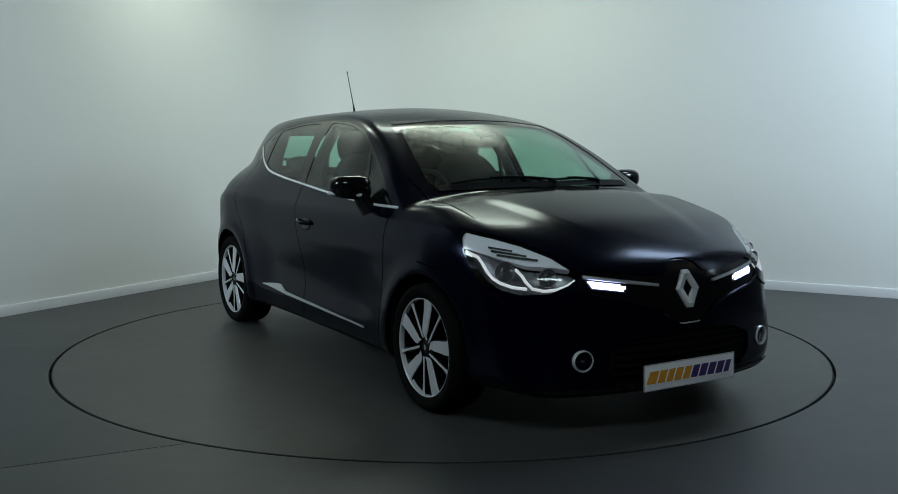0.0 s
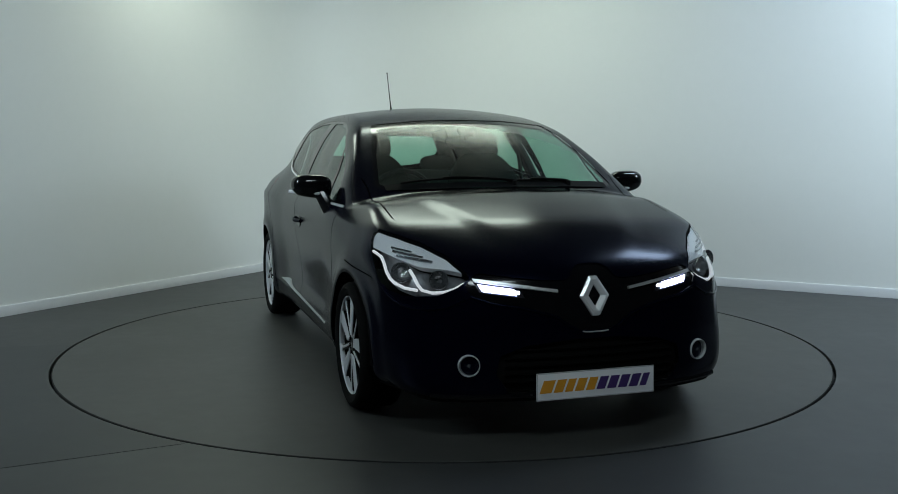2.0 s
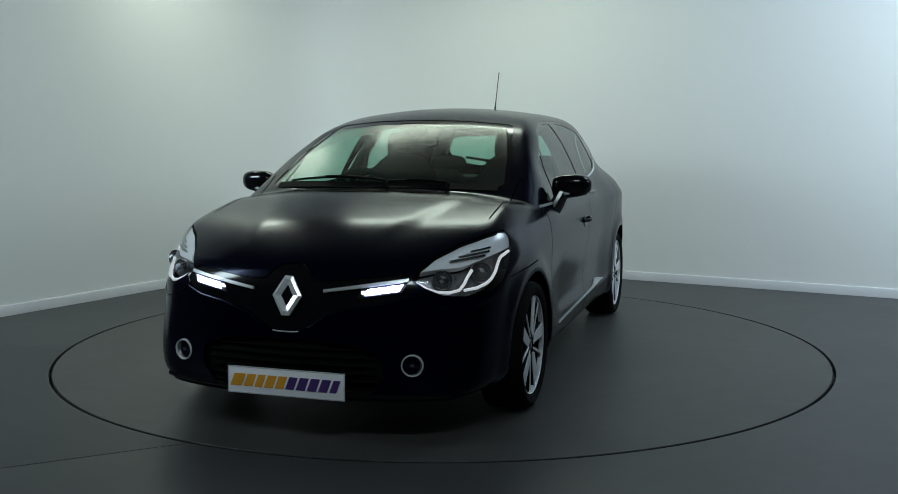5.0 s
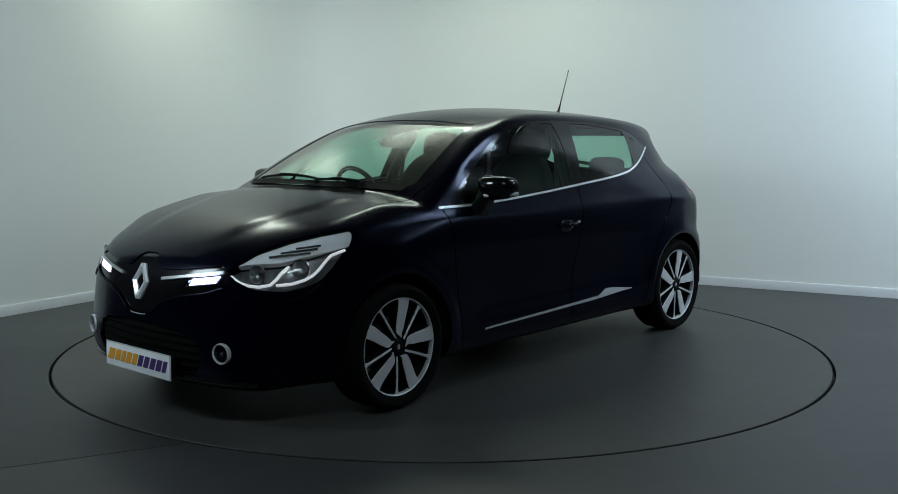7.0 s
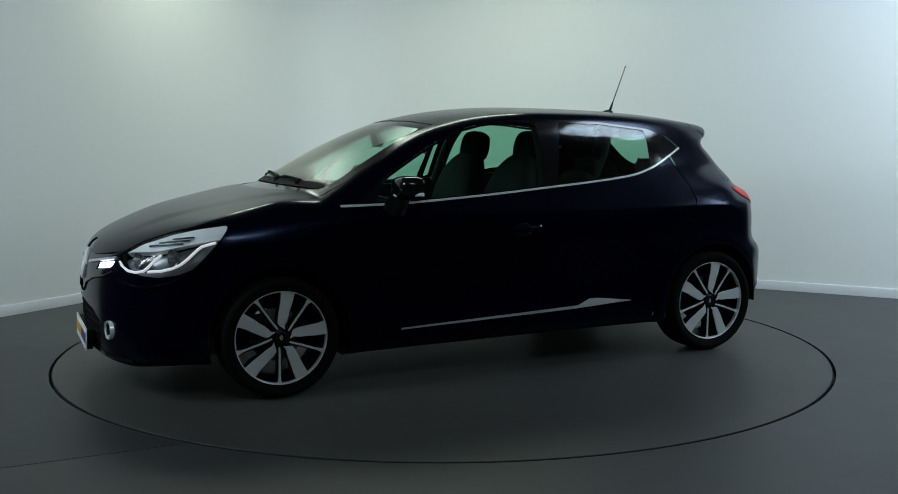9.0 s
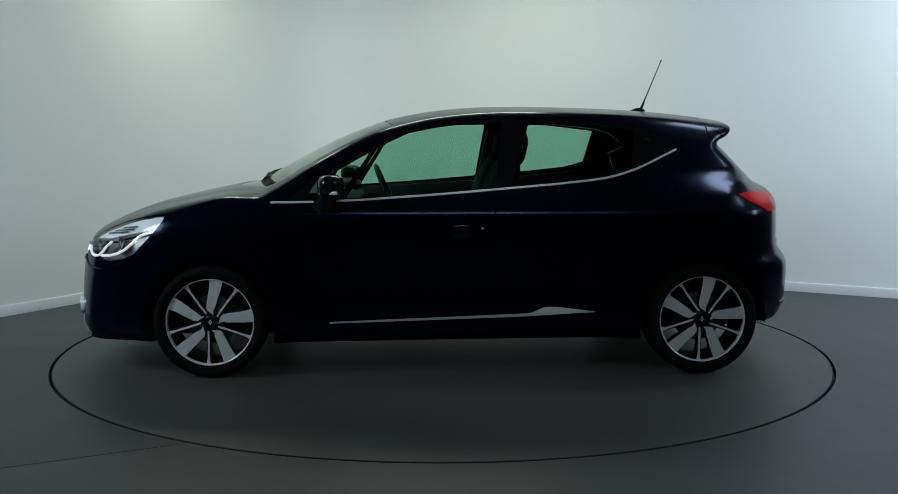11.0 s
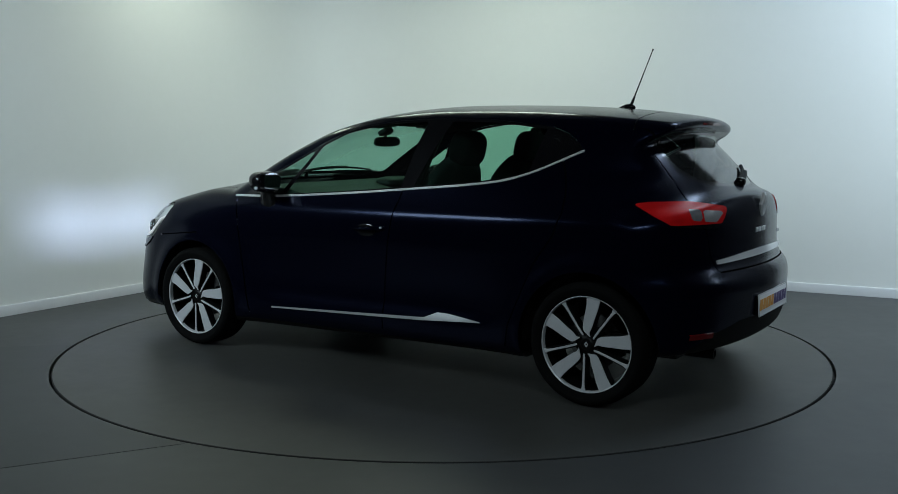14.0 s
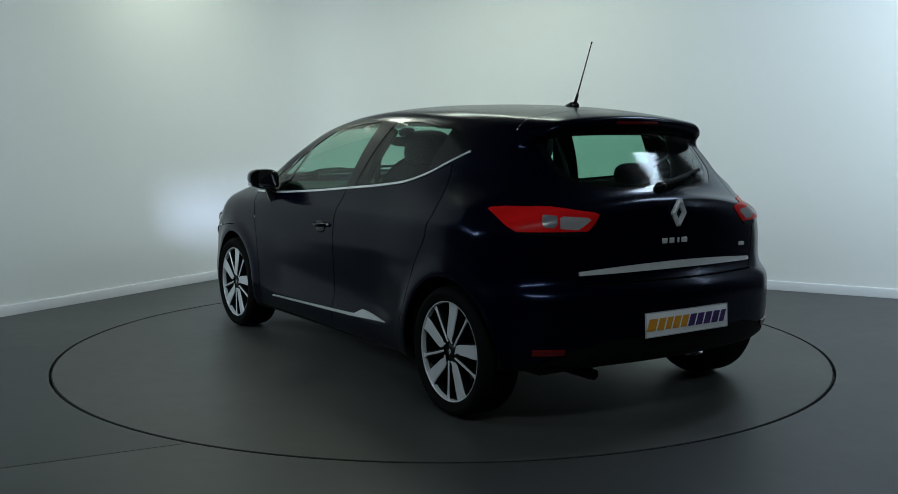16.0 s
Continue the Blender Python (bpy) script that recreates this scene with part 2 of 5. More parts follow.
LINE = wall_line()
extruded_wall("wall_white", LINE, 0.0, CEIL, -0.12, M_WALL, "white painted studio wall with a coved corner")
extruded_wall("baseboard", LINE, 0.0, 0.074, 0.016, M_SKIRT, "white gloss skirting board along the wall", 0.012)
FAR = CORNER + DL * SIDE_L + DR * SIDE_R
DARK = [(CORNER + DR * WHITE_R, CORNER + DR * SIDE_R), (CORNER + DR * SIDE_R, FAR), (FAR, CORNER + DL * SIDE_L), (CORNER + DL * SIDE_L, CORNER + DL * WHITE_L)]
for a, b in DARK:
    extruded_wall("wall_dark", [a, (a + b) / 2, b], 0.0, CEIL, -0.12, M_DARKWALL, "dark plain wall at the open side of the studio")

R_TABLE = 2.232


def floor_sheet():
    """The floor round the turntable's round opening."""
    bm = bmesh.new()
    n = 128
    quad = [CORNER - DL * 0.3 - DR * 0.3, CORNER + DL * (SIDE_L + 0.3) - DR * 0.3, FAR + DL * 0.3 + DR * 0.3, CORNER + DR * (SIDE_R + 0.3) - DL * 0.3]

    def outer(a):
        d = Vector((math.cos(a), math.sin(a)))
        best = 99.0
        for p, q in zip(quad, quad[1:] + quad[:1]):
            e = q - p
            den = d.x * e.y - d.y * e.x
            if abs(den) > 1e-9:
                s = (p.x * e.y - p.y * e.x) / den
                u = (p.x * d.y - p.y * d.x) / den
                if s > 0 and -1e-6 <= u <= 1 + 1e-6:
                    best = min(best, s)
        return d * best
    angles = sorted([2 * math.pi * i / n for i in range(n)] + [math.atan2(q.y, q.x) % (2 * math.pi) for q in quad])
    r0 = R_TABLE + 0.016
    rows = []
    for a in angles:
        o = outer(a)
        i = Vector((math.cos(a), math.sin(a))) * r0
        rows.append([bm.verts.new((i.x, i.y, -0.05)), bm.verts.new((i.x, i.y, -0.001)), bm.verts.new((i.x * 1.0005, i.y * 1.0005, 0)), bm.verts.new((o.x, o.y, 0))])
    for k, a in enumerate(rows):
        b = rows[(k + 1) % len(rows)]
        for j in range(3):
            bm.faces.new((a[j], a[j + 1], b[j + 1], b[j]))
    return tagged(part("floor", bm, M_FLOOR, None, sharp=30), "smooth dark grey resin studio floor", kind="structure")


floor_sheet()

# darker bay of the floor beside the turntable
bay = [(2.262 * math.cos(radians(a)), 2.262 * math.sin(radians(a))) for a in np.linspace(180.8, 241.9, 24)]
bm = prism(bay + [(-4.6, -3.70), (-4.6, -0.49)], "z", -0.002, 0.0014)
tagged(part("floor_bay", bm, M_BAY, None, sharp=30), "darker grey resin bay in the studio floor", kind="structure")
turntable = thing("turntable", "flush round grey resin car turntable set in the floor", "turntable")
part("disc", revolve([(0.0, 0.0), (R_TABLE - 0.004, 0.0), (R_TABLE - 0.003, -0.001), (R_TABLE - 0.003, -0.06), (0.0, -0.06)], "z", (0, 0, 0), 128), M_TABLE, turntable, sharp=30)
part("edge_trim", revolve([(R_TABLE - 0.0028, -0.0010), (R_TABLE + 0.0012, -0.0016), (R_TABLE + 0.0005, -0.03), (R_TABLE - 0.0028, -0.03)], "z", (0, 0, 0), 128), M_GAP, turntable, "thin black edge trim")
pit = revolve([(R_TABLE - 0.05, -0.045), (R_TABLE + 0.05, -0.045), (R_TABLE + 0.05, -0.08), (R_TABLE - 0.05, -0.08), (R_TABLE - 0.05, -0.045)], "z", (0, 0, 0), 96)
tagged(part("gap_floor", pit, M_GAP, None), "black rubber in the ring gap round the turntable", kind="structure")

bm = bmesh.new()
cq = [CORNER - DL * 0.3 - DR * 0.3, CORNER + DL * (SIDE_L + 0.3) - DR * 0.3, FAR + DL * 0.3 + DR * 0.3, CORNER + DR * (SIDE_R + 0.3) - DL * 0.3]
lo = [bm.verts.new((q.x, q.y, CEIL)) for q in cq]
hi = [bm.verts.new((q.x, q.y, CEIL + 0.15)) for q in cq]
bm.faces.new(lo)
bm.faces.new(hi[::-1])
for i in range(4):
    bm.faces.new((lo[i], lo[(i + 1) % 4], hi[(i + 1) % 4], hi[i]))
tagged(part("ceiling", bm, M_CEIL, None), "dark painted studio ceiling", kind="structure")

for n, place, aim, (sx, sy), p, c in LAMPS:
    lamp = thing("ceiling_light", "flat rectangular studio light with a white frame", "light", "ceiling lights", m=look(place, aim) @ pose(0, 0, 0.004))
    bm = bmesh.new()
    for x0, y0, x1, y1 in ((-sx / 2 - 0.03, -sy / 2 - 0.03, sx / 2 + 0.03, -sy / 2), (-sx / 2 - 0.03, sy / 2, sx / 2 + 0.03, sy / 2 + 0.03),
                           (-sx / 2 - 0.03, -sy / 2, -sx / 2, sy / 2), (sx / 2, -sy / 2, sx / 2 + 0.03, sy / 2)):
        box(bm, x0, y0, 0.0, x1, y1, 0.07)
    part("frame", bm, M_LAMPFRAME, lamp)
    box_part("diffuser", M_LAMP, lamp, -sx / 2, -sy / 2, 0.002, sx / 2, sy / 2, 0.05)
    if place[2] < 3.7:
        for k in (-0.4, 0.4):
            top = (look(place, aim) @ pose(0, 0, 0.004)).inverted() @ Vector((place[0] + k, place[1], CEIL))
            part("hanger", tube([(k * sx * 0.8, 0, 0.06), top], 0.01, 8), M_LAMPFRAME, lamp)

# ---------------------------------------------------------------- the car: body surface
# car space: x forward, y to its left, z up, the middle of the wheelbase on the ground at the origin
def spline(xs, ys, q):
    """A smooth curve through the points (xs, ys), xs rising, without overshoot."""
    xs, ys = np.asarray(xs, float), np.asarray(ys, float)
    d = np.diff(ys) / np.diff(xs)
    m = np.zeros(len(xs))
    for i in range(1, len(xs) - 1):
        if d[i - 1] * d[i] > 0:
            h0, h1 = xs[i] - xs[i - 1], xs[i + 1] - xs[i]
            w1, w2 = 2 * h1 + h0, h1 + 2 * h0
            m[i] = (w1 + w2) / (w1 / d[i - 1] + w2 / d[i])
    m[0], m[-1] = d[0], d[-1]
    q = np.clip(q, xs[0], xs[-1])
    i = np.clip(np.searchsorted(xs, q) - 1, 0, len(xs) - 2)
    h = xs[i + 1] - xs[i]
    t = (q - xs[i]) / h
    return ((1 + 2 * t) * (1 - t) ** 2 * ys[i] + t * (1 - t) ** 2 * h * m[i] + t * t * (3 - 2 * t) * ys[i + 1] + t * t * (t - 1) * h * m[i + 1])


def poly_sdf(px, py, poly):
    """Signed distance from points to a closed outline, below zero inside."""
    px, py = np.asarray(px, float), np.asarray(py, float)
    best = np.full(px.shape, 1e9)
    inside = np.zeros(px.shape, bool)
    n = len(poly)
    for i in range(n):
        (ax, ay), (bx, by) = poly[i], poly[(i + 1) % n]
        ex, ey = bx - ax, by - ay
        t = np.clip(((px - ax) * ex + (py - ay) * ey) / (ex * ex + ey * ey + 1e-12), 0, 1)
        best = np.minimum(best, (px - ax - t * ex) ** 2 + (py - ay - t * ey) ** 2)
        if abs(ey) > 1e-12:
            cross = ((ay > py) != (by > py)) & (px < ex * (py - ay) / ey + ax)
            inside ^= cross
    return np.where(inside, -1, 1) * np.sqrt(best)


def line_dist(px, py, pts):
    best = np.full(np.shape(px), 1e9)
    for (ax, ay), (bx, by) in zip(pts, pts[1:]):
        ex, ey = bx - ax, by - ay
        t = np.clip(((px - ax) * ex + (py - ay) * ey) / (ex * ex + ey * ey + 1e-12), 0, 1)
        best = np.minimum(best, (px - ax - t * ex) ** 2 + (py - ay - t * ey) ** 2)
    return np.sqrt(best)


def rounded(pts, r=2):
    """Cuts the corners of a closed outline r times."""
    for _ in range(r):
        out = []
        for p, q in zip(pts, pts[1:] + pts[:1]):
            out += [(p[0] * 0.75 + q[0] * 0.25, p[1] * 0.75 + q[1] * 0.25), (p[0] * 0.25 + q[0] * 0.75, p[1] * 0.25 + q[1] * 0.75)]
        pts = out
    return pts


HUB_Z, AXLE, ARCH = 0.2945, 1.2945, 0.342
# side view along the middle line, from the chin over the roof to the tail
PROFILE = [(1.95, 0.17), (2.07, 0.19), (2.105, 0.235), (2.118, 0.32), (2.12, 0.42), (2.115, 0.52), (2.105, 0.60), (2.085, 0.665), (2.05, 0.72),
           (1.98, 0.768), (1.86, 0.820), (1.70, 0.874), (1.52, 0.918), (1.35, 0.956), (1.21, 0.984), (1.11, 1.006), (1.065, 1.034), (1.00, 1.077), (0.860, 1.155), (0.720, 1.226),
           (0.58, 1.287), (0.441, 1.338), (0.304, 1.372), (0.132, 1.4035), (-0.04, 1.422), (-0.211, 1.431), (-0.382, 1.432), (-0.552, 1.430),
           (-0.723, 1.426), (-0.894, 1.420), (-1.064, 1.410), (-1.235, 1.397), (-1.405, 1.377), (-1.51, 1.362), (-1.585, 1.345), (-1.592, 1.325), (-1.565, 1.297),
           (-1.50, 1.268), (-1.56, 1.205), (-1.655, 1.105), (-1.73, 1.028), (-1.775, 1.000), (-1.815, 0.985), (-1.838, 0.95), (-1.850, 0.88), (-1.853, 0.80), (-1.855, 0.72),
           (-1.870, 0.655), (-1.900, 0.615), (-1.918, 0.56), (-1.918, 0.48), (-1.912, 0.38), (-1.898, 0.32), (-1.87, 0.275), (-1.78, 0.255), (-1.62, 0.24), (-1.45, 0.20), (0.0, 0.18)]
GX, GZ = np.arange(-2.6, 2.9, 0.006), np.arange(-0.1, 1.9, 0.006)
_sx, _sz = np.meshgrid(GX, GZ, indexing="ij")


def densify(pts, n=4):
    """A closed smooth curve through pts."""
    out, m = [], len(pts)
    for i in range(m):
        p0, p1, p2, p3 = (np.array(pts[(i + k) % m]) for k in (-1, 0, 1, 2))
        for k in range(n):
            t = k / n
            out.append(tuple(0.5 * (2 * p1 + (p2 - p0) * t + (2 * p0 - 5 * p1 + 4 * p2 - p3) * t * t + (3 * p1 - p0 - 3 * p2 + p3) * t ** 3)))
    return out


PROFILE_SDF = poly_sdf(_sx, _sz, densify(PROFILE, 3))
for _ in range(14):  # soften the outline's corners
    PROFILE_SDF[1:-1, 1:-1] = (PROFILE_SDF[1:-1, 1:-1] * 4 + PROFILE_SDF[:-2, 1:-1] + PROFILE_SDF[2:, 1:-1] + PROFILE_SDF[1:-1, :-2] + PROFILE_SDF[1:-1, 2:]) / 8

WIDTH = ([-2.1, -1.9, -1.75, -1.55, -1.3, -1.05, -0.6, 0.0, 0.5, 0.95, 1.25, 1.5, 1.75, 1.95, 2.2],
         [0.70, 0.765, 0.815, 0.862, 0.884, 0.882, 0.868, 0.863, 0.862, 0.862, 0.858, 0.841, 0.806, 0.761, 0.695])
INSET = ([0.1, 0.18, 0.26, 0.36, 0.5, 0.62, 0.72, 0.80, 0.846, 0.866, 0.884, 0.92, 0.98, 1.04, 1.10, 1.17, 1.25, 1.31, 1.38, 1.48, 1.7],
         [0.10, 0.045, 0.012, 0.004, 0.008, 0.008, 0.004, 0.005, 0.0085, 0.0135, 0.0235, 0.043, 0.072, 0.098, 0.126, 0.163, 0.212, 0.258, 0.32, 0.42, 0.65])
TAPER = ([-1.9, -1.6, -1.4, -1.2, -1.0, -0.7, -0.3, 0.3, 0.8, 1.1, 2.2], [0.28, 0.165, 0.10, 0.052, 0.026, 0.008, 0.0, 0.0, 0.004, 0.01, 0.01])


def step(a, b, v):
    t = np.clip((v - a) / (b - a), 0, 1)
    return t * t * (3 - 2 * t)


def half_width(x, z):
    w = spline(*WIDTH, x) - spline(*INSET, z)
    w = w - spline(*TAPER, x) * step(0.93, 1.10, z)
    # hollow flank between the wheels, with a swelling line above the sill
    door = step(-0.95, -0.55, x) * (1 - step(0.55, 0.95, x))
    w = w - door * 0.030 * step(0.72, 0.42, z) + door * 0.020 * step(0.40, 0.29, z)
    # lips round the wheel openings
    for hx in (AXLE, -AXLE):
        r = np.hypot(x - hx, z - HUB_Z)
        w = w + 0.014 * np.exp(-((r - 0.36) / 0.055) ** 2) * (z > 0.1)
    # fender tops fall away towards the bonnet
    w = w - step(0.7, 1.6, x) * 1.15 * np.clip(z - 0.74, 0, 1) ** 1.5
    # screen pillars lean in a little more than the doors
    w = w - 0.016 * step(0.25, 0.6, x) * step(0.98, 1.1, z)
    # rear shoulder over the wheel
    w = w + 0.012 * np.exp(-((x + 1.25) / 0.35) ** 2 - ((z - 0.88) / 0.06) ** 2)
    return w


def body_field(x, y, z):
    """Below zero inside the car's closed outer skin."""
    ay = np.abs(y)
    front_lo = 0.27 * ay ** 2 + 0.62 * ay ** 6
    front_hi = 0.10 * ay ** 2
    f = front_lo * (0.80 + 0.20 * step(0.22, 0.58, z)) + (front_hi - front_lo) * step(0.70, 0.90, z)
    r = 0.19 * ay ** 2 + 0.36 * ay ** 6
    xs = x + f * step(0.1, 0.7, x) - r * (1 - step(-1.45, -0.8, x))
    zs = z + (0.16 - 0.115 * step(0.9, 1.3, x)) * ay ** 2 * step(0.55, 0.8, z)
    # raised middle of the bonnet between two folds that run towards the badge
    fold = np.interp(x, [1.0, 2.0], [0.56, 0.27])
    zs = zs - 0.007 * (1 - step(-0.06, 0.06, ay - fold)) * step(1.02, 1.30, x) * (1 - step(1.70, 2.0, x)) * step(0.66, 0.76, z)
    i = np.clip((xs - GX[0]) / 0.006, 0, len(GX) - 1.001)
    j = np.clip((zs - GZ[0]) / 0.006, 0, len(GZ) - 1.001)
    i0, j0 = i.astype(int), j.astype(int)
    u, v = i - i0, j - j0
    p = (PROFILE_SDF[i0, j0] * (1 - u) * (1 - v) + PROFILE_SDF[i0 + 1, j0] * u * (1 - v) + PROFILE_SDF[i0, j0 + 1] * (1 - u) * v + PROFILE_SDF[i0 + 1, j0 + 1] * u * v)
    s = (ay - half_width(x, z)) * 0.85
    k = 0.035 + 0.05 * step(1.3, 1.8, x) + 0.03 * step(-1.2, -1.6, x) * (z < 1.0)
    h = np.clip(0.5 + 0.5 * (p - s) / k, 0, 1)
    return s + (p - s) * h + k * h * (1 - h)


def surface_net(step_m):
    """The skin as quads, its points and normals."""
    xs = np.arange(-2.02, 2.24, step_m)
    ys = (np.arange(2 * round(0.98 / step_m)) + 0.5) * step_m
    ys = ys - ys.mean()
    zs = np.arange(0.12, 1.52, step_m)
    F = np.empty((len(xs), len(ys), len(zs)))
    Y, Z = np.meshgrid(ys, zs, indexing="ij")
    for i, x in enumerate(xs):
        F[i] = body_field(np.full(Y.shape, x), Y, Z)
    s = F < 0
    n = sum(s[a:s.shape[0] - 1 + a, b:s.shape[1] - 1 + b, c:s.shape[2] - 1 + c].astype(int) for a in (0, 1) for b in (0, 1) for c in (0, 1))
    cells = np.argwhere((n > 0) & (n < 8))
    index = -np.ones(n.shape, int)
    index[tuple(cells.T)] = np.arange(len(cells))
    V = np.stack([xs[cells[:, 0]], ys[cells[:, 1]], zs[cells[:, 2]]], 1) + step_m / 2

    def grad(P, e=0.008):
        g = np.stack([body_field(P[:, 0] + e, P[:, 1], P[:, 2]) - body_field(P[:, 0] - e, P[:, 1], P[:, 2]),
                      body_field(P[:, 0], P[:, 1] + e, P[:, 2]) - body_field(P[:, 0], P[:, 1] - e, P[:, 2]),
                      body_field(P[:, 0], P[:, 1], P[:, 2] + e) - body_field(P[:, 0], P[:, 1], P[:, 2] - e)], 1) / (2 * e)
        return g
    for _ in range(6):
        g = grad(V)
        f = body_field(V[:, 0], V[:, 1], V[:, 2])
        d = -(f / np.maximum((g ** 2).sum(1), 0.05))[:, None] * g
        V = V + np.clip(d, -step_m, step_m)
    faces = []
    for ax in range(3):
        a = [slice(None)] * 3
        b = [slice(None)] * 3
        a[ax], b[ax] = slice(0, -1), slice(1, None)
        for q in np.argwhere(s[tuple(a)] != s[tuple(b)]):
            u, v = (ax + 1) % 3, (ax + 2) % 3
            if q[u] == 0 or q[v] == 0:
                continue
            c = [q.copy() for _ in range(4)]
            c[1][u] -= 1
            c[2][u] -= 1
            c[2][v] -= 1
            c[3][v] -= 1
            if max(max(k - np.array(n.shape) + 1) for k in c) > 0:
                continue
            ids = [int(index[tuple(k)]) for k in c]
            if min(ids) < 0:
                continue
            faces.append(ids if s[tuple(q)] else ids[::-1])
    g = (grad(V, 0.009) + grad(V, 0.015) + grad(V, 0.022)) / 3
    N = g / np.maximum(np.linalg.norm(g, axis=1), 1e-6)[:, None]
    return V, N, faces


class Skin:
    """Points, normals and polygons that can be cut along the zero line of any field."""

    def __init__(self, V, N):
        self.V, self.N = [tuple(v) for v in V], [tuple(n) for n in N]

    def cut(self, faces, field):
        """Splits faces: those where field(points) < 0, and the rest."""
        A = np.array(self.V)
        val = field(A[:, 0], A[:, 1], A[:, 2])
        val = np.where(np.abs(val) < 1e-5, 1e-5, val)
        inner, outer, made = [], [], {}

        def mid(a, b):
            key = (min(a, b), max(a, b))
            if key not in made:
                t = val[key[0]] / (val[key[0]] - val[key[1]])
                p, q = self.V[key[0]], self.V[key[1]]
                m, n = self.N[key[0]], self.N[key[1]]
                made[key] = len(self.V)
                self.V.append(tuple(p[i] + (q[i] - p[i]) * t for i in range(3)))
                self.N.append(tuple(m[i] + (n[i] - m[i]) * t for i in range(3)))
            return made[key]
        for f in faces:
            neg = [val[i] < 0 for i in f]
            if all(neg):
                inner.append(f)
            elif not any(neg):
                outer.append(f)
            else:
                fi, fo = [], []
                for k, a in enumerate(f):
                    b = f[(k + 1) % len(f)]
                    (fi if neg[k] else fo).append(a)
                    if neg[k] != neg[(k + 1) % len(f)]:
                        m = mid(a, b)
                        fi.append(m)
                        fo.append(m)
                if len(fi) > 2:
                    inner.append(fi)
                if len(fo) > 2:
                    outer.append(fo)
        return inner, outer

    def ribbon(self, faces, low, high, x0, x1, limit):
        """Faces of the flanks between the heights low(x) and high(x), and the rest."""
        def gate(x, y, v):
            return np.where((np.abs(y) > limit), v, 1.0)
        a, out = self.cut(faces, lambda x, y, z: gate(x, y, z - high(x)))
        b, a2 = self.cut(a, lambda x, y, z: gate(x, y, low(x) - z))
        c, a3 = self.cut(b, lambda x, y, z: x0 - x)
        d, a4 = self.cut(c, lambda x, y, z: x - x1)
        return d, out + a2 + a3 + a4

    def split(self, faces, signed, width, gate):
        """A thin band of that width along signed = 0 where gate holds, and the rest."""
        a, out = self.cut(faces, lambda x, y, z: np.where(gate(x, y, z), signed(x, y, z) - width / 2, 1.0))
        b, a2 = self.cut(a, lambda x, y, z: np.where(gate(x, y, z), -signed(x, y, z) - width / 2, 1.0))
        return b, out + a2

    def link(self, name, faces, mat, parent, push=0.0, thick=0.0, label=""):
        """A mesh of some faces; push: metres along the normals; thick: a rim that goes that far inwards."""
        used = sorted({i for f in faces for i in f})
        new_i = {i: k for k, i in enumerate(used)}
        V = np.array([self.V[i] for i in used])
        N = np.array([self.N[i] for i in used])
        N = N / np.linalg.norm(N, axis=1)[:, None]
        V = V + N * push
        F = [[new_i[i] for i in f] for f in faces]
        if thick:
            edges = {}
            for f in F:
                for a, b in zip(f, f[1:] + f[:1]):
                    edges[(a, b)] = edges.get((a, b), 0) + 1
            rim = [(a, b) for (a, b) in edges if (b, a) not in edges]
            ids = sorted({i for e in rim for i in e})
            low = {i: len(V) + k for k, i in enumerate(ids)}
            top = {i: len(V) + len(ids) + k for k, i in enumerate(ids)}
            V = np.concatenate([V, V[ids] - N[ids] * thick, V[ids]])
            N = np.concatenate([N, N[ids], N[ids]])
            F = F + [[top[b], top[a], low[a], low[b]] for a, b in rim]
            for a, b in rim:
                side = np.cross(V[b] - V[a], N[a])
                side = side / max(np.linalg.norm(side), 1e-9)
                for i in (low[a], low[b], top[a], top[b]):
                    N[i] = side
        return mesh_ob(name, V, F, mat, parent, True, N, label)


V0, N0, FACES = surface_net(0.0165)
skin = Skin(V0, N0)
car = thing("hatchback_car", "dark navy five-door hatchback car on the turntable", "car")


def side_only(x, y, z, v, limit=0.42):
    return np.where(np.abs(y) > limit, v, 1.0)


rest = FACES
# wheel openings
for hx in (AXLE, -AXLE):
    _, rest = skin.cut(rest, lambda x, y, z: side_only(x, y, z, np.hypot(x - hx, z - HUB_Z) - ARCH, 0.50))
under, rest = skin.cut(rest, lambda x, y, z: z - 0.205)
skin.link("underbody", under, M_TRIM, car)

# windscreen
WS = [(0, 0.985), (0.25, 0.983), (0.50, 0.983), (0.60, 0.992), (0.645, 1.010), (0.595, 1.165), (0.525, 1.300), (0.505, 1.322), (0.25, 1.345), (0, 1.350)]
WS = WS + [(-a, b) for a, b in WS[-2:0:-1]]
screen, rest = skin.cut(rest, lambda x, y, z: np.where(x > 0.05, poly_sdf(y, z, WS), 1.0))
pane, frit = skin.cut(screen, lambda x, y, z: poly_sdf(y, z, WS) + 0.022)
windscreen = skin.link("windscreen", pane, M_SCREEN, car, -0.003, label="green tinted windscreen")
skin.link("windscreen_border", frit, M_GLOSS, car, -0.003)

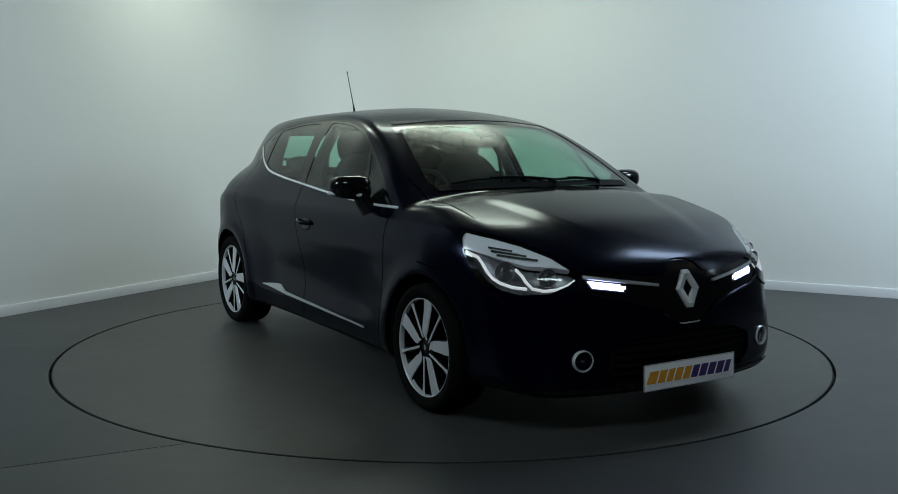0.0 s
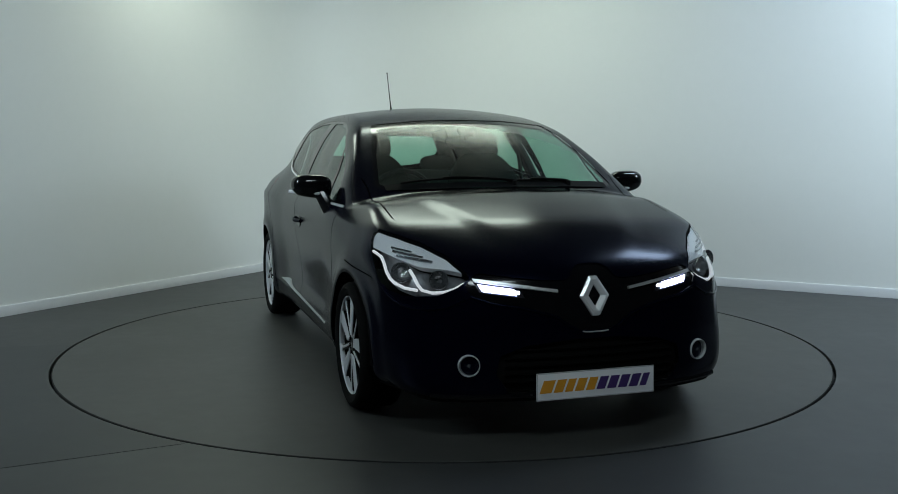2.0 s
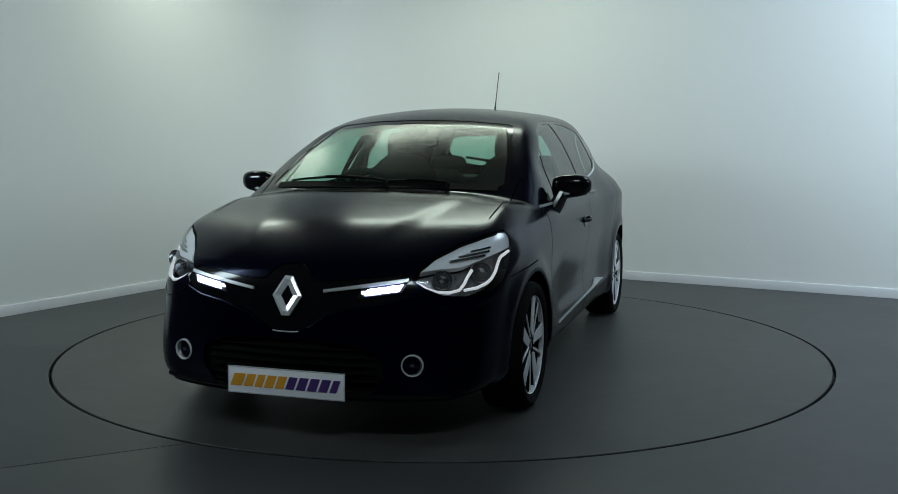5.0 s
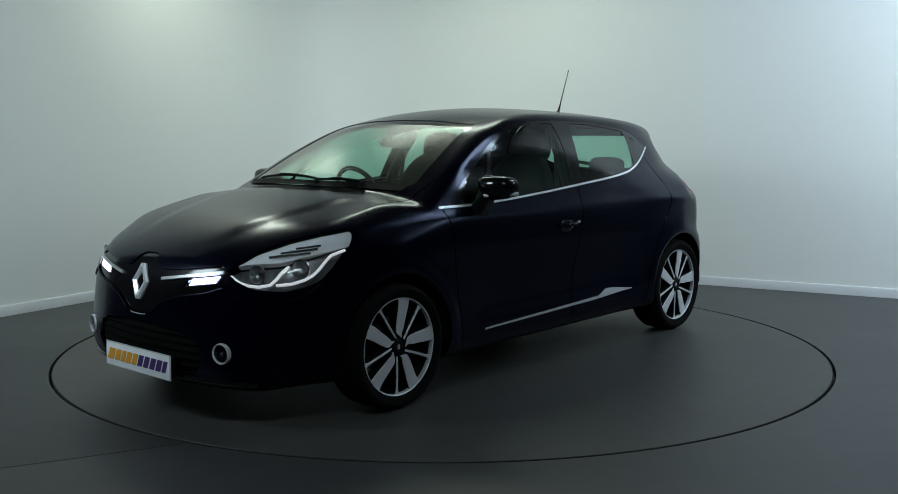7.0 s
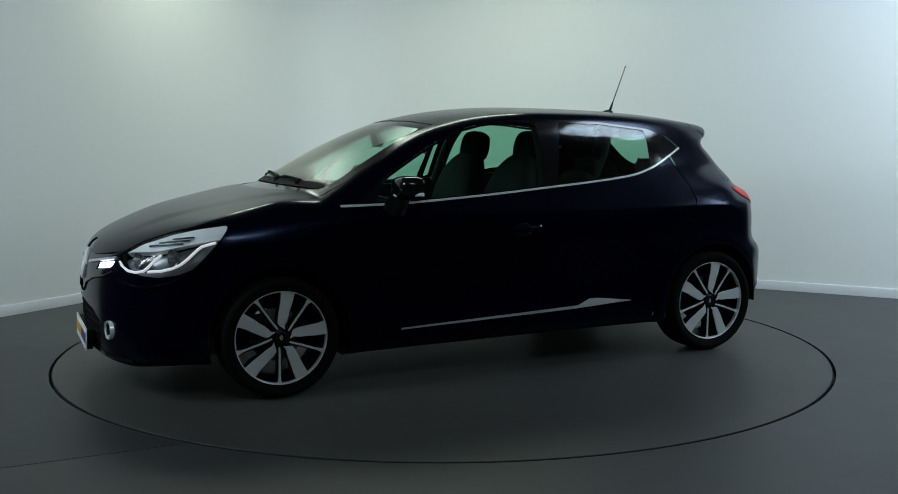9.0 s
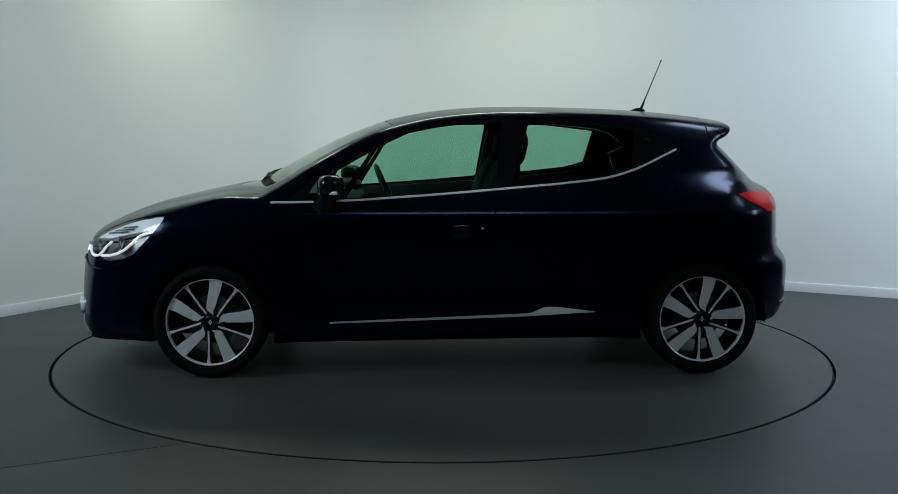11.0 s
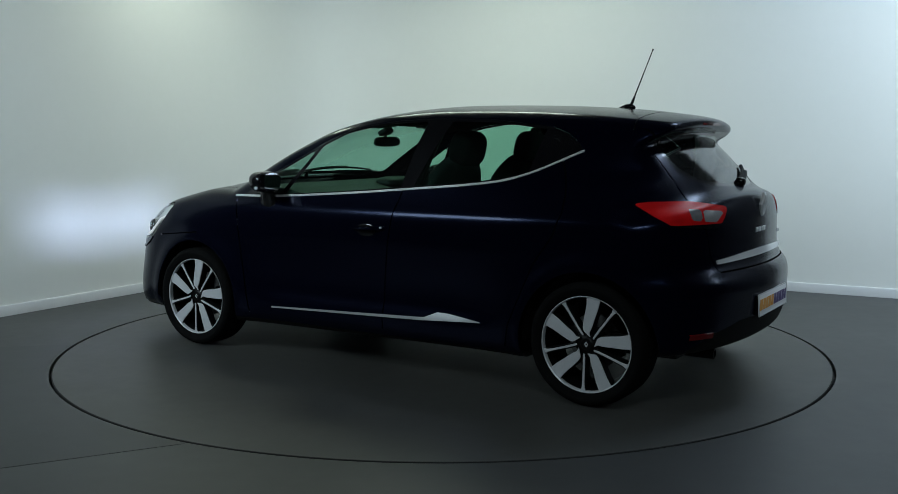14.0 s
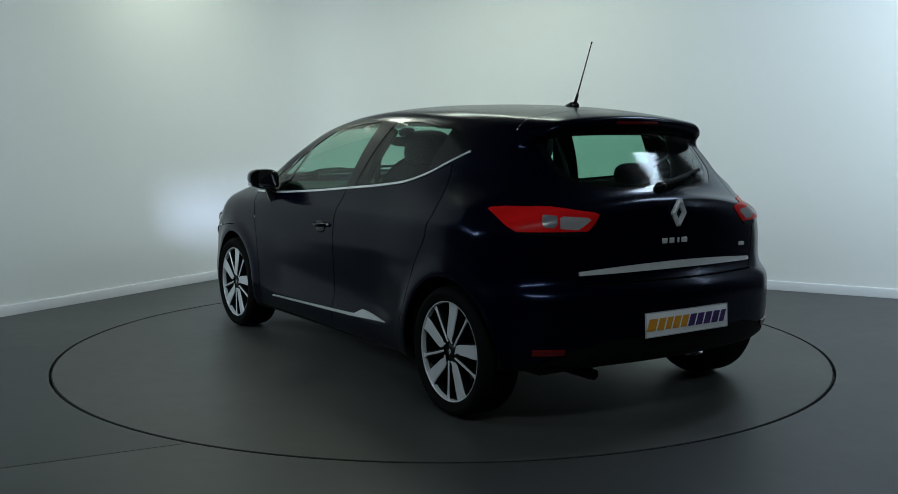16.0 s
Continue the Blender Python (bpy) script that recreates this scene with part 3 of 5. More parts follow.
# rear window
RW = [(0, 1.008), (0.28, 1.018), (0.42, 1.045), (0.485, 1.10), (0.495, 1.20), (0.495, 1.262), (0.47, 1.278), (0, 1.283)]
RW = RW + [(-a, b) for a, b in RW[-2:0:-1]]
rear, rest = skin.cut(rest, lambda x, y, z: np.where(x < -1.32, poly_sdf(y, z, RW), 1.0))
RW2 = [(0, 1.026), (0.26, 1.034), (0.40, 1.062), (0.455, 1.11), (0.465, 1.20), (0.455, 1.255), (0, 1.265)]
RW2 = RW2 + [(-a, b) for a, b in RW2[-2:0:-1]]
pane, frit = skin.cut(rear, lambda x, y, z: poly_sdf(y, z, rounded(RW2, 1)))
skin.link("rear_window", pane, M_GLASS, car, -0.003, label="green tinted rear window")
skin.link("rear_window_border", frit, M_GLOSS, car, -0.002)

# bright strip under the side windows
CHROME = ([-1.183, -1.086, -0.94, -0.792, -0.643, -0.241, 0.253, 0.734, 0.976], [1.188, 1.144, 1.081, 1.040, 1.020, 0.984, 0.945, 0.919, 0.915])
strip, rest = skin.ribbon(rest, lambda x: spline(*CHROME, x) - 0.0055, lambda x: spline(*CHROME, x) + 0.0055, -1.185, 0.975, 0.55)
# bright strip above the sill, with a blade at its rear end
strip2, rest = skin.ribbon(rest, lambda x: np.interp(x, [-0.721, -0.35, 0.675], [0.336, 0.314, 0.284]),
                           lambda x: np.interp(x, [-0.721, -0.60, -0.52, -0.46, -0.38, -0.123, 0.675], [0.340, 0.353, 0.362, 0.363, 0.331, 0.321, 0.292]), -0.72, 0.675, 0.6)
for sgn in (1, -1):
    skin.link("window_strip", [f for f in strip if skin.V[f[0]][1] * sgn > 0], M_CHROME, car, 0.004, 0.006, "polished bright window strip")
    skin.link("sill_strip", [f for f in strip2 if skin.V[f[0]][1] * sgn > 0], M_SATIN, car, 0.006, 0.008, "satin silver sill strip")

# side windows: the whole dark band, then the panes in it
BAND = [(0.915, 0.920), (0.734, 0.925), (0.253, 0.951), (-0.241, 0.990), (-0.643, 1.027), (-0.80, 1.047), (-0.94, 1.088), (-1.086, 1.150), (-1.178, 1.192),
        (-1.150, 1.225), (-1.08, 1.275), (-0.985, 1.305), (-0.654, 1.342), (-0.395, 1.349), (-0.258, 1.350), (-0.045, 1.342), (0.108, 1.322), (0.261, 1.290), (0.414, 1.222),
        (0.569, 1.136), (0.745, 1.035)]
band, rest = skin.cut(rest, lambda x, y, z: side_only(x, y, z, poly_sdf(x, z, BAND)))
PANES = [("side_window", [(0.585, 0.936), (0.253, 0.957), (-0.195, 0.993), (-0.243, 1.335), (-0.045, 1.330), (0.108, 1.309), (0.261, 1.276), (0.415, 1.205)]),
         ("side_window", [(-0.275, 0.999), (-0.643, 1.034), (-0.80, 1.053), (-0.925, 1.089), (-0.962, 1.293), (-0.654, 1.329), (-0.395, 1.336)]),
         ("quarter_window", [(0.80, 0.93), (0.625, 0.938), (0.455, 1.185), (0.569, 1.122), (0.735, 1.028)])]
for nm, poly in PANES:
    got, band = skin.cut(band, lambda x, y, z: side_only(x, y, z, poly_sdf(x, z, poly)))
    for sgn in (1, -1):
        side = [f for f in got if skin.V[f[0]][1] * sgn > 0]
        skin.link(nm, side, M_GLASS, car, -0.004, label="green tinted side glass")
for sgn in (1, -1):
    skin.link("pillar_trim", [f for f in band if skin.V[f[0]][1] * sgn > 0], M_GLOSS, car, -0.001)

# headlamps
HEAD = [(-1.491, 0.688), (-1.314, 0.757), (-1.114, 0.803), (-0.94, 0.830), (-0.757, 0.848), (-0.738, 0.835), (-0.738, 0.812), (-0.763, 0.765), (-0.838, 0.690), (-0.888, 0.645), (-0.98, 0.618), (-1.122, 0.603), (-1.327, 0.615), (-1.433, 0.649)]


def head_field(x, y, z):
    return np.where(x > 1.3, poly_sdf(np.abs(y) - x, z, HEAD), 1.0)


heads, rest = skin.cut(rest, head_field)
headlamps = []
for sgn in (1, -1):
    headlamps.append(skin.link("headlamp", [f for f in heads if skin.V[f[0]][1] * sgn > 0], M_LAMPGLASS, car, 0.0, label="clear headlamp with a chrome light guide"))
inner = heads
upper, lower = skin.cut(inner, lambda x, y, z: np.interp(np.abs(y) - x, [-1.50, -1.337, -1.164, -0.963, -0.73], [0.705, 0.722, 0.727, 0.755, 0.785]) - z)


# tail lamps
TAIL = [(-0.698, 0.953), (-0.81, 0.960), (-1.083, 0.959), (-1.385, 0.931), (-1.35, 0.885), (-1.290, 0.840), (-1.18, 0.836), (-0.914, 0.852), (-0.820, 0.890)]


def tail_field(x, y, z):
    return np.where(x < -1.2, poly_sdf(np.abs(y) + x, z, TAIL), 1.0)


tails, rest = skin.cut(rest, tail_field)
WHITE = [(-1.152, 0.921), (-1.345, 0.912), (-1.262, 0.864), (-1.155, 0.870)]
REVERSE = [(-1.045, 0.926), (-1.136, 0.922), (-1.138, 0.872), (-1.055, 0.878)]
white, red = skin.cut(tails, lambda x, y, z: poly_sdf(np.abs(y) + x, z, WHITE))
smoke, red = skin.cut(red, lambda x, y, z: poly_sdf(np.abs(y) + x, z, REVERSE))
red_low, red = skin.cut(red, lambda x, y, z: z - 0.858)
for sgn in (1, -1):
    def pick(fs):
        return [f for f in fs if skin.V[f[0]][1] * sgn > 0]
    tl = skin.link("tail_lamp", pick(red), M_RED, car, 0.004, 0.006, "red tail lamp with a clear insert")
    skin.link("clear_insert", pick(white), M_TAILCLEAR, tl, 0.005, 0.006)
    skin.link("smoked_insert", pick(smoke), M_SMOKE, tl, 0.005, 0.006)
    skin.link("lower_band", pick(red_low), M_GLOSS, tl, 0.004, 0.006)

# grille band and lower intake
GRILLE = [(0, 0.735), (0.050, 0.732), (0.080, 0.716), (0.105, 0.680), (0.14, 0.673), (0.22, 0.676), (0.33, 0.688), (0.47, 0.706), (0.50, 0.690), (0.53, 0.655), (0.505, 0.620), (0.43, 0.592), (0.30, 0.572), (0.17, 0.535), (0.10, 0.487), (0.06, 0.470), (0, 0.467)]
GRILLE = GRILLE + [(-a, b) for a, b in GRILLE[-2:0:-1]]
grille, rest = skin.cut(rest, lambda x, y, z: np.where(x > 1.7, poly_sdf(y, z, GRILLE), 1.0))
blade_z = lambda y: np.interp(np.abs(y), [0.16, 0.495], [0.632, 0.679])
blade, grille = skin.cut(grille, lambda x, y, z: z - blade_z(y) - 0.006)
leds, blade = skin.cut(blade, lambda x, y, z: z - blade_z(y) + 0.006)
blade, ends = skin.cut(blade, lambda x, y, z: np.abs(np.abs(y) - 0.3275) - 0.1675)
grille = grille + ends
led_zone, low = skin.cut(leds, lambda x, y, z: blade_z(y) - 0.044 - z)
grille = grille + low
led_zone, ends = skin.cut(led_zone, lambda x, y, z: np.abs(np.abs(y) - 0.395 + (0.64 - z) * 0.5) - 0.083)
grille = grille + ends
skin.link("grille_band", grille, M_GLOSS, car, -0.006, label="gloss black grille band")
for sgn in (1, -1):
    skin.link("grille_blade", [f for f in blade if skin.V[f[0]][1] * sgn > 0], M_SATIN, car, 0.006, 0.012, "slim bright blade over the daylight lamp")
    def window(fs, c, half, lo, hi, lean):
        """Faces of this side within half of the width c and between lo and hi under the blade; and the rest."""
        fa, o1 = skin.cut(fs, lambda x, y, z: np.where(y * sgn > 0, y * sgn + (0.64 - z) * lean - c - half, 1.0))
        fb, o2 = skin.cut(fa, lambda x, y, z: c - half - y * sgn - (0.64 - z) * lean)
        fc, o3 = skin.cut(fb, lambda x, y, z: z - blade_z(y) - hi)
        fd, o4 = skin.cut(fc, lambda x, y, z: blade_z(y) + lo - z)
        return fd, o1 + o2 + o3 + o4
    hole, led_zone = window(led_zone, 0.327, 0.0155, -0.0345, -0.0155, 0.0)
    drl = skin.link("daylight_lamp", [f for f in led_zone if skin.V[f[0]][1] * sgn > 0], M_BEZEL, car, -0.012)
    cells = led_zone
    for k in range(1, 5):
        c0 = 0.322 + 0.0325 * k
        cell, cells = window(cells, c0, 0.0135, -0.038, -0.012, 0.5)
        skin.link("led_cell", cell, M_DRL, drl, -0.004, 0.008, "lit bluish white led cell")
INTAKE = [(0, 0.435), (0.10, 0.435), (0.30, 0.415), (0.405, 0.375), (0.42, 0.30), (0.36, 0.215), (0, 0.208)]
INTAKE = INTAKE + [(-a, b) for a, b in INTAKE[-2:0:-1]]
intake, rest = skin.cut(rest, lambda x, y, z: np.where(x > 1.7, poly_sdf(y, z, INTAKE), 1.0))
skin.link("lower_intake", intake, M_TRIM, car, -0.02)
DIFF = [(0, 0.40), (0.42, 0.40), (0.62, 0.36), (0.72, 0.30), (0.74, 0.20), (0, 0.20)]
DIFF = DIFF + [(-a, b) for a, b in DIFF[-2:0:-1]]
diffuser, rest = skin.cut(rest, lambda x, y, z: np.where(x < -1.55, poly_sdf(y, z, DIFF), 1.0))
skin.link("rear_valance", diffuser, M_TRIM, car, -0.004)

# shut lines and the panels between them
def curve_x(pts):
    zs, xs = [q[1] for q in pts][::-1], [q[0] for q in pts][::-1]
    return lambda z: np.interp(z, zs, xs)


SEAM_A = curve_x([(0.960, 1.0), (0.955, 0.905), (0.925, 0.80), (0.905, 0.60), (0.86, 0.32), (0.845, 0.20)])
SEAM_B = curve_x([(-0.245, 1.0), (-0.215, 0.985), (-0.185, 0.84), (-0.12, 0.50), (-0.105, 0.20)])
SEAM_C = curve_x([(-1.085, 1.16), (-1.13, 1.05), (-1.155, 0.98), (-1.165, 0.90), (-1.13, 0.80), (-1.02, 0.65), (-0.955, 0.50), (-0.89, 0.35), (-0.86, 0.20)])


def flank(x, y, z):
    return (np.abs(y) > 0.62) & (z > 0.235) & (z < 1.2)


W = 0.007
bonnet_q = lambda q: np.interp(q, [-1.9, -1.491, -1.314, -1.114, -0.94, -0.757], [0.66, 0.692, 0.761, 0.807, 0.834, 0.852])
bonnet_y = lambda x: np.interp(x, [0.80, 0.95, 1.2, 1.47], [0.695, 0.680, 0.685, 0.690])
gate_y = lambda z: np.interp(z, [0.60, 0.64, 0.72, 0.80, 0.87, 1.03, 1.10, 1.228, 1.33], [0.50, 0.535, 0.572, 0.590, 0.605, 0.560, 0.545, 0.525, 0.520])
for signed, gate in ((lambda x, y, z: x - SEAM_A(z), lambda x, y, z: flank(x, y, z) & (z < 0.93)),
                     (lambda x, y, z: x - SEAM_B(z), flank), (lambda x, y, z: x - SEAM_C(z), flank),
                     (lambda x, y, z: z - bonnet_q(np.abs(y) - x), lambda x, y, z: (x > 1.40) & (np.abs(y) - x > -1.47) & (np.abs(y) - x < -0.76)),
                     (lambda x, y, z: np.abs(y) - bonnet_y(x), lambda x, y, z: (x > 0.86) & (x < 1.49) & (z > 0.84)),
                     (lambda x, y, z: np.abs(y) - gate_y(z), lambda x, y, z: (x < -1.25) & (z > 0.63) & (z < 1.30)),
                     (lambda x, y, z: z - 0.634, lambda x, y, z: (x < -1.6) & (np.abs(y) < 0.53)),
                     (lambda x, y, z: x + 1.36 + 0.15 * np.abs(y) ** 3, lambda x, y, z: (z > 1.28) & (np.abs(y) < 0.56)),
                     (lambda x, y, z: z - 0.655 + 0.10 * (x - 1.6), lambda x, y, z: (x > 1.25) & (x < 1.62) & (np.abs(y) > 0.6) & (z > 0.6))):
    got, rest = skin.split(rest, signed, W, gate)
    for sgn in (1, -1):
        side = [f for f in got if skin.V[f[0]][1] * sgn > 0]
        if side:
            skin.link("shut_line", side, M_SEAM, car, -0.006)


def parted(fs, test):
    C = [(f, np.mean([skin.V[i] for i in f], axis=0)) for f in fs]
    return [f for f, c in C if test(*c)], [f for f, c in C if not test(*c)]


# rear bright strip on the tailgate
bar, rest = skin.cut(rest, lambda x, y, z: np.where((x < -1.6) & (np.abs(y) < 0.56), z - 0.710 + 0.022 * (np.abs(y) / 0.53) ** 2, 1.0))
bar, low = skin.cut(bar, lambda x, y, z: 0.676 - 0.006 * (np.abs(y) / 0.53) ** 2 - z)
bar, ends = skin.cut(bar, lambda x, y, z: np.abs(y) - 0.53)
rest = rest + low + ends
skin.link("tailgate_strip", bar, M_CHROME, car, 0.008, 0.012, "satin silver strip across the tailgate")

for sgn, word in ((1, "left"), (-1, "right")):
    got, rest = parted(rest, lambda x, y, z: y * sgn > 0.6 and 0.235 < z < 1.0 and SEAM_B(z) < x < SEAM_A(z))
    skin.link("front_door", got, M_PAINT, car, 0, 0.010)
    got, rest = parted(rest, lambda x, y, z: y * sgn > 0.6 and 0.235 < z < 1.16 and SEAM_C(z) < x < SEAM_B(z))
    skin.link("rear_door", got, M_PAINT, car, 0, 0.010)
got, rest = parted(rest, lambda x, y, z: x > 0.85 and z > 0.6 and abs(y) < (bonnet_y(x) if x < 1.47 else 9) and (x < 1.45 or z > bonnet_q(abs(y) - x)) and z > 0.655)
skin.link("bonnet", got, M_PAINT, car, 0, 0.010)
got, rest = parted(rest, lambda x, y, z: x < -1.3 and 0.634 < z < 1.30 and abs(y) < gate_y(z) and not (z > 1.2 and x > -1.36))
skin.link("tailgate", got, M_PAINT, car, 0, 0.010)
got, rest = parted(rest, lambda x, y, z: x > 1.45 and z < 0.70)
skin.link("front_bumper", got, M_PAINT, car)
got, rest = parted(rest, lambda x, y, z: x < -1.5 and z < 0.64)
skin.link("rear_bumper", got, M_PAINT, car)
roof, rest = parted(rest, lambda x, y, z: z > 1.28)
skin.link("roof", roof, M_PAINT, car)
skin.link("headlining", [f[::-1] for f in roof if max(abs(skin.V[i][1]) for i in f) < 0.56 and min(skin.V[i][0] for i in f) > -1.3], M_LINER, car, -0.03)
skin.link("body", rest, M_PAINT, car, label="dark navy metallic body shell")


def on_nose(y, z):
    """How far forward the skin lies at this width and height."""
    a, b = 1.0, 2.4
    for _ in range(40):
        m = (a + b) / 2
        a, b = (m, b) if body_field(np.array([m]), np.array([y]), np.array([z]))[0] < 0 else (a, m)
    return a


def on_tail(y, z):
    a, b = -2.2, -1.0
    for _ in range(40):
        m = (a + b) / 2
        a, b = (a, m) if body_field(np.array([m]), np.array([y]), np.array([z]))[0] < 0 else (m, b)
    return b


def on_flank(x, z):
    a, b = 0.2, 1.1
    for _ in range(40):
        m = (a + b) / 2
        a, b = (m, b) if body_field(np.array([x]), np.array([m]), np.array([z]))[0] < 0 else (a, m)
    return a


def on_corner(q, z):
    """The point of the front corner's skin with |y| - x = q."""
    a, b = 0.2, 1.0
    for _ in range(40):
        m = (a + b) / 2
        a, b = (m, b) if body_field(np.array([m - q]), np.array([m]), np.array([z]))[0] < 0 else (a, m)
    return Vector((a - q, a, z))


# ---------------------------------------------------------------- headlamp insides
GUIDE_A = [(-1.462, 0.664), (-1.415, 0.642), (-1.361, 0.629), (-1.29, 0.624), (-1.223, 0.632), (-1.185, 0.656), (-1.158, 0.680), (-1.115, 0.706)]
GUIDE_B = [(-1.19, 0.630), (-1.10, 0.634), (-1.022, 0.648), (-0.975, 0.665), (-0.936, 0.690), (-0.90, 0.722), (-0.868, 0.745), (-0.785, 0.764)]
INWARD = Vector((-0.80, -0.60, 0.0))
for hl, sgn in zip(headlamps, (1, -1)):
    flip = Matrix.Diagonal((1, sgn, 1, 1))

    def pick(fs):
        return [f for f in fs if skin.V[f[0]][1] * sgn > 0]
    skin.link("indicator", pick(upper), M_LENS, hl, -0.012, 0.03, "pale frosted indicator lens")
    skin.link("bucket", pick(lower), M_BUCKET, hl, -0.055, 0.0)
    for line in (GUIDE_A, GUIDE_B):
        pts = [flip @ (on_corner(q, z) + INWARD * 0.007) for q, z in line]
        part("light_guide", tube(pts, 0.0068, 8), M_GUIDE, hl, "lit white light guide")
    # dark recess in the indicator with bright louvres across it
    for q0, q1, z0, z1, rad, mat, word in ((-1.24, -0.99, 0.741, 0.758, 0.0060, M_REFLECT, "slit"), (-1.17, -0.95, 0.756, 0.773, 0.0060, M_REFLECT, "slit"),
                                           (-1.08, -0.93, 0.775, 0.787, 0.0050, M_REFLECT, "slit"), (-1.20, -0.97, 0.749, 0.766, 0.0028, M_CHROME, "louvre"),
                                           (-1.12, -0.94, 0.767, 0.780, 0.0028, M_CHROME, "louvre")):
        pts = [flip @ (on_corner(q0 + (q1 - q0) * k / 5, z0 + (z1 - z0) * k / 5) + INWARD * 0.009) for k in range(6)]
        part(word, tube(pts, rad, 6), mat, hl)
    # folded lip of the bumper under the lamp
    lip = ((-1.49, 0.612), (-1.44, 0.590), (-1.37, 0.570), (-1.28, 0.559), (-1.18, 0.558), (-1.10, 0.566), (-1.03, 0.580), (-0.97, 0.600), (-0.92, 0.630))
    part("bumper_fold", tube([flip @ (on_corner(q, z) - INWARD * 0.0005) for q, z in lip], 0.0065, 8), M_PAINT, car)
    for q, z, r in ((-1.31, 0.674, 0.038), (-1.05, 0.692, 0.042)):
        c = flip @ (on_corner(q, z) + INWARD * 0.018)
        prof = [(0.004, -0.045), (r * 0.35, -0.042), (r * 0.7, -0.026), (r * 0.92, -0.010), (r, 0.0), (r * 1.06, 0.0), (r * 1.06, -0.01)]
        bm = revolve(prof, "x", (0, 0, 0), 14)
        bmesh.ops.transform(bm, matrix=Matrix.Translation(c) @ pose(0, 0, 0, 0, 0, sgn * 16), verts=bm.verts)
        part("reflector_bowl", bm, M_REFLECT, hl, sharp=12)

# forward beam cell of each daylight lamp: a small emitter at the bottom of a black shaft
for sgn in (1, -1):
    y, z = sgn * 0.327, float(blade_z(0.327)) - 0.025
    x = on_nose(0.327, z) - 0.010
    bm = bmesh.new()
    hw, hh, dp = 0.0150, 0.0090, 0.056
    o = [bm.verts.new((x, y + a * hw, z + b * hh)) for a, b in ((-1, -1), (1, -1), (1, 1), (-1, 1))]
    i = [bm.verts.new((x - dp, y + a * hw, z + b * hh)) for a, b in ((-1, -1), (1, -1), (1, 1), (-1, 1))]
    for k in range(4):
        bm.faces.new((o[k], o[(k + 1) % 4], i[(k + 1) % 4], i[k]))
    e = [bm.verts.new((x - dp - 0.004, y + a * hw, z + b * hh)) for a, b in ((-1, -1), (1, -1), (1, 1), (-1, 1))]
    for k in range(4):
        bm.faces.new((i[k], i[(k + 1) % 4], e[(k + 1) % 4], e[k]))
    bm.faces.new(e)
    part("beam_shaft", bm, M_SEAM, car)
    bm = bmesh.new()
    bm.faces.new([bm.verts.new((x - dp + 0.001, y + a * (hw - 0.0005), z + b * (hh - 0.0005))) for a, b in ((-1, -1), (1, -1), (1, 1), (-1, 1))])
    part("beam_led", bm, M_BEAM, car, "bright daylight led behind the slot")

# ---------------------------------------------------------------- badges, plates, fog lamps
def diamond(name, x, z, hw, hh, tilt, wide, back):
    """A faceted upright diamond ring."""
    bm = bmesh.new()
    rings = []
    for s, d in ((1.0, 0.0), (1.0, 0.010), (0.80, 0.017), (0.52, 0.010), (0.52, 0.0)):
        w, h = hw * s, hh * s
        if s < 0.6:
            w, h = hw * 0.42, hh * 0.56
        k = 0.25 if s > 0.6 else 0.0
        ring = [(w, 0), (w * k, h), (-w * k, h), (-w, 0), (-w * k, -h), (w * k, -h)]
        rings.append([bm.verts.new((d, a, b)) for a, b in ring])
    for p, q in zip(rings, rings[1:]):
        for i in range(6):
            bm.faces.new((p[i], p[(i + 1) % 6], q[(i + 1) % 6], q[i]))
    bmesh.ops.remove_doubles(bm, verts=bm.verts, dist=1e-6)
    bmesh.ops.transform(bm, matrix=pose(x, 0, z, 0, tilt, 180 if back else 0), verts=bm.verts)
    return part(name, bm, M_CHROME, car, "faceted chrome diamond badge", sharp=15)


diamond("front_badge", 2.092, 0.606, 0.066, 0.082, -14, 1, False)
diamond("rear_badge", -1.848, 0.921, 0.046, 0.060, 4, 1, True)
# raised letters of the tailgate, as plain bars
for k, y in enumerate((0.083, 0.040, 0.0, -0.038)):
    w = (0.030, 0.028, 0.010, 0.034)[k]
    box_part("badge_bar", M_CHROME, car, on_tail(y, 0.80) - 0.005, y - w / 2, 0.788, on_tail(y, 0.80) + 0.006, y + w / 2, 0.812, 0.003, "small chrome bar of raised lettering")
box_part("badge_bar", M_CHROME, car, on_tail(-0.47, 0.752) - 0.006, -0.49, 0.744, on_tail(-0.47, 0.752) + 0.008, -0.45, 0.762, 0.003, "small chrome bar of raised lettering")


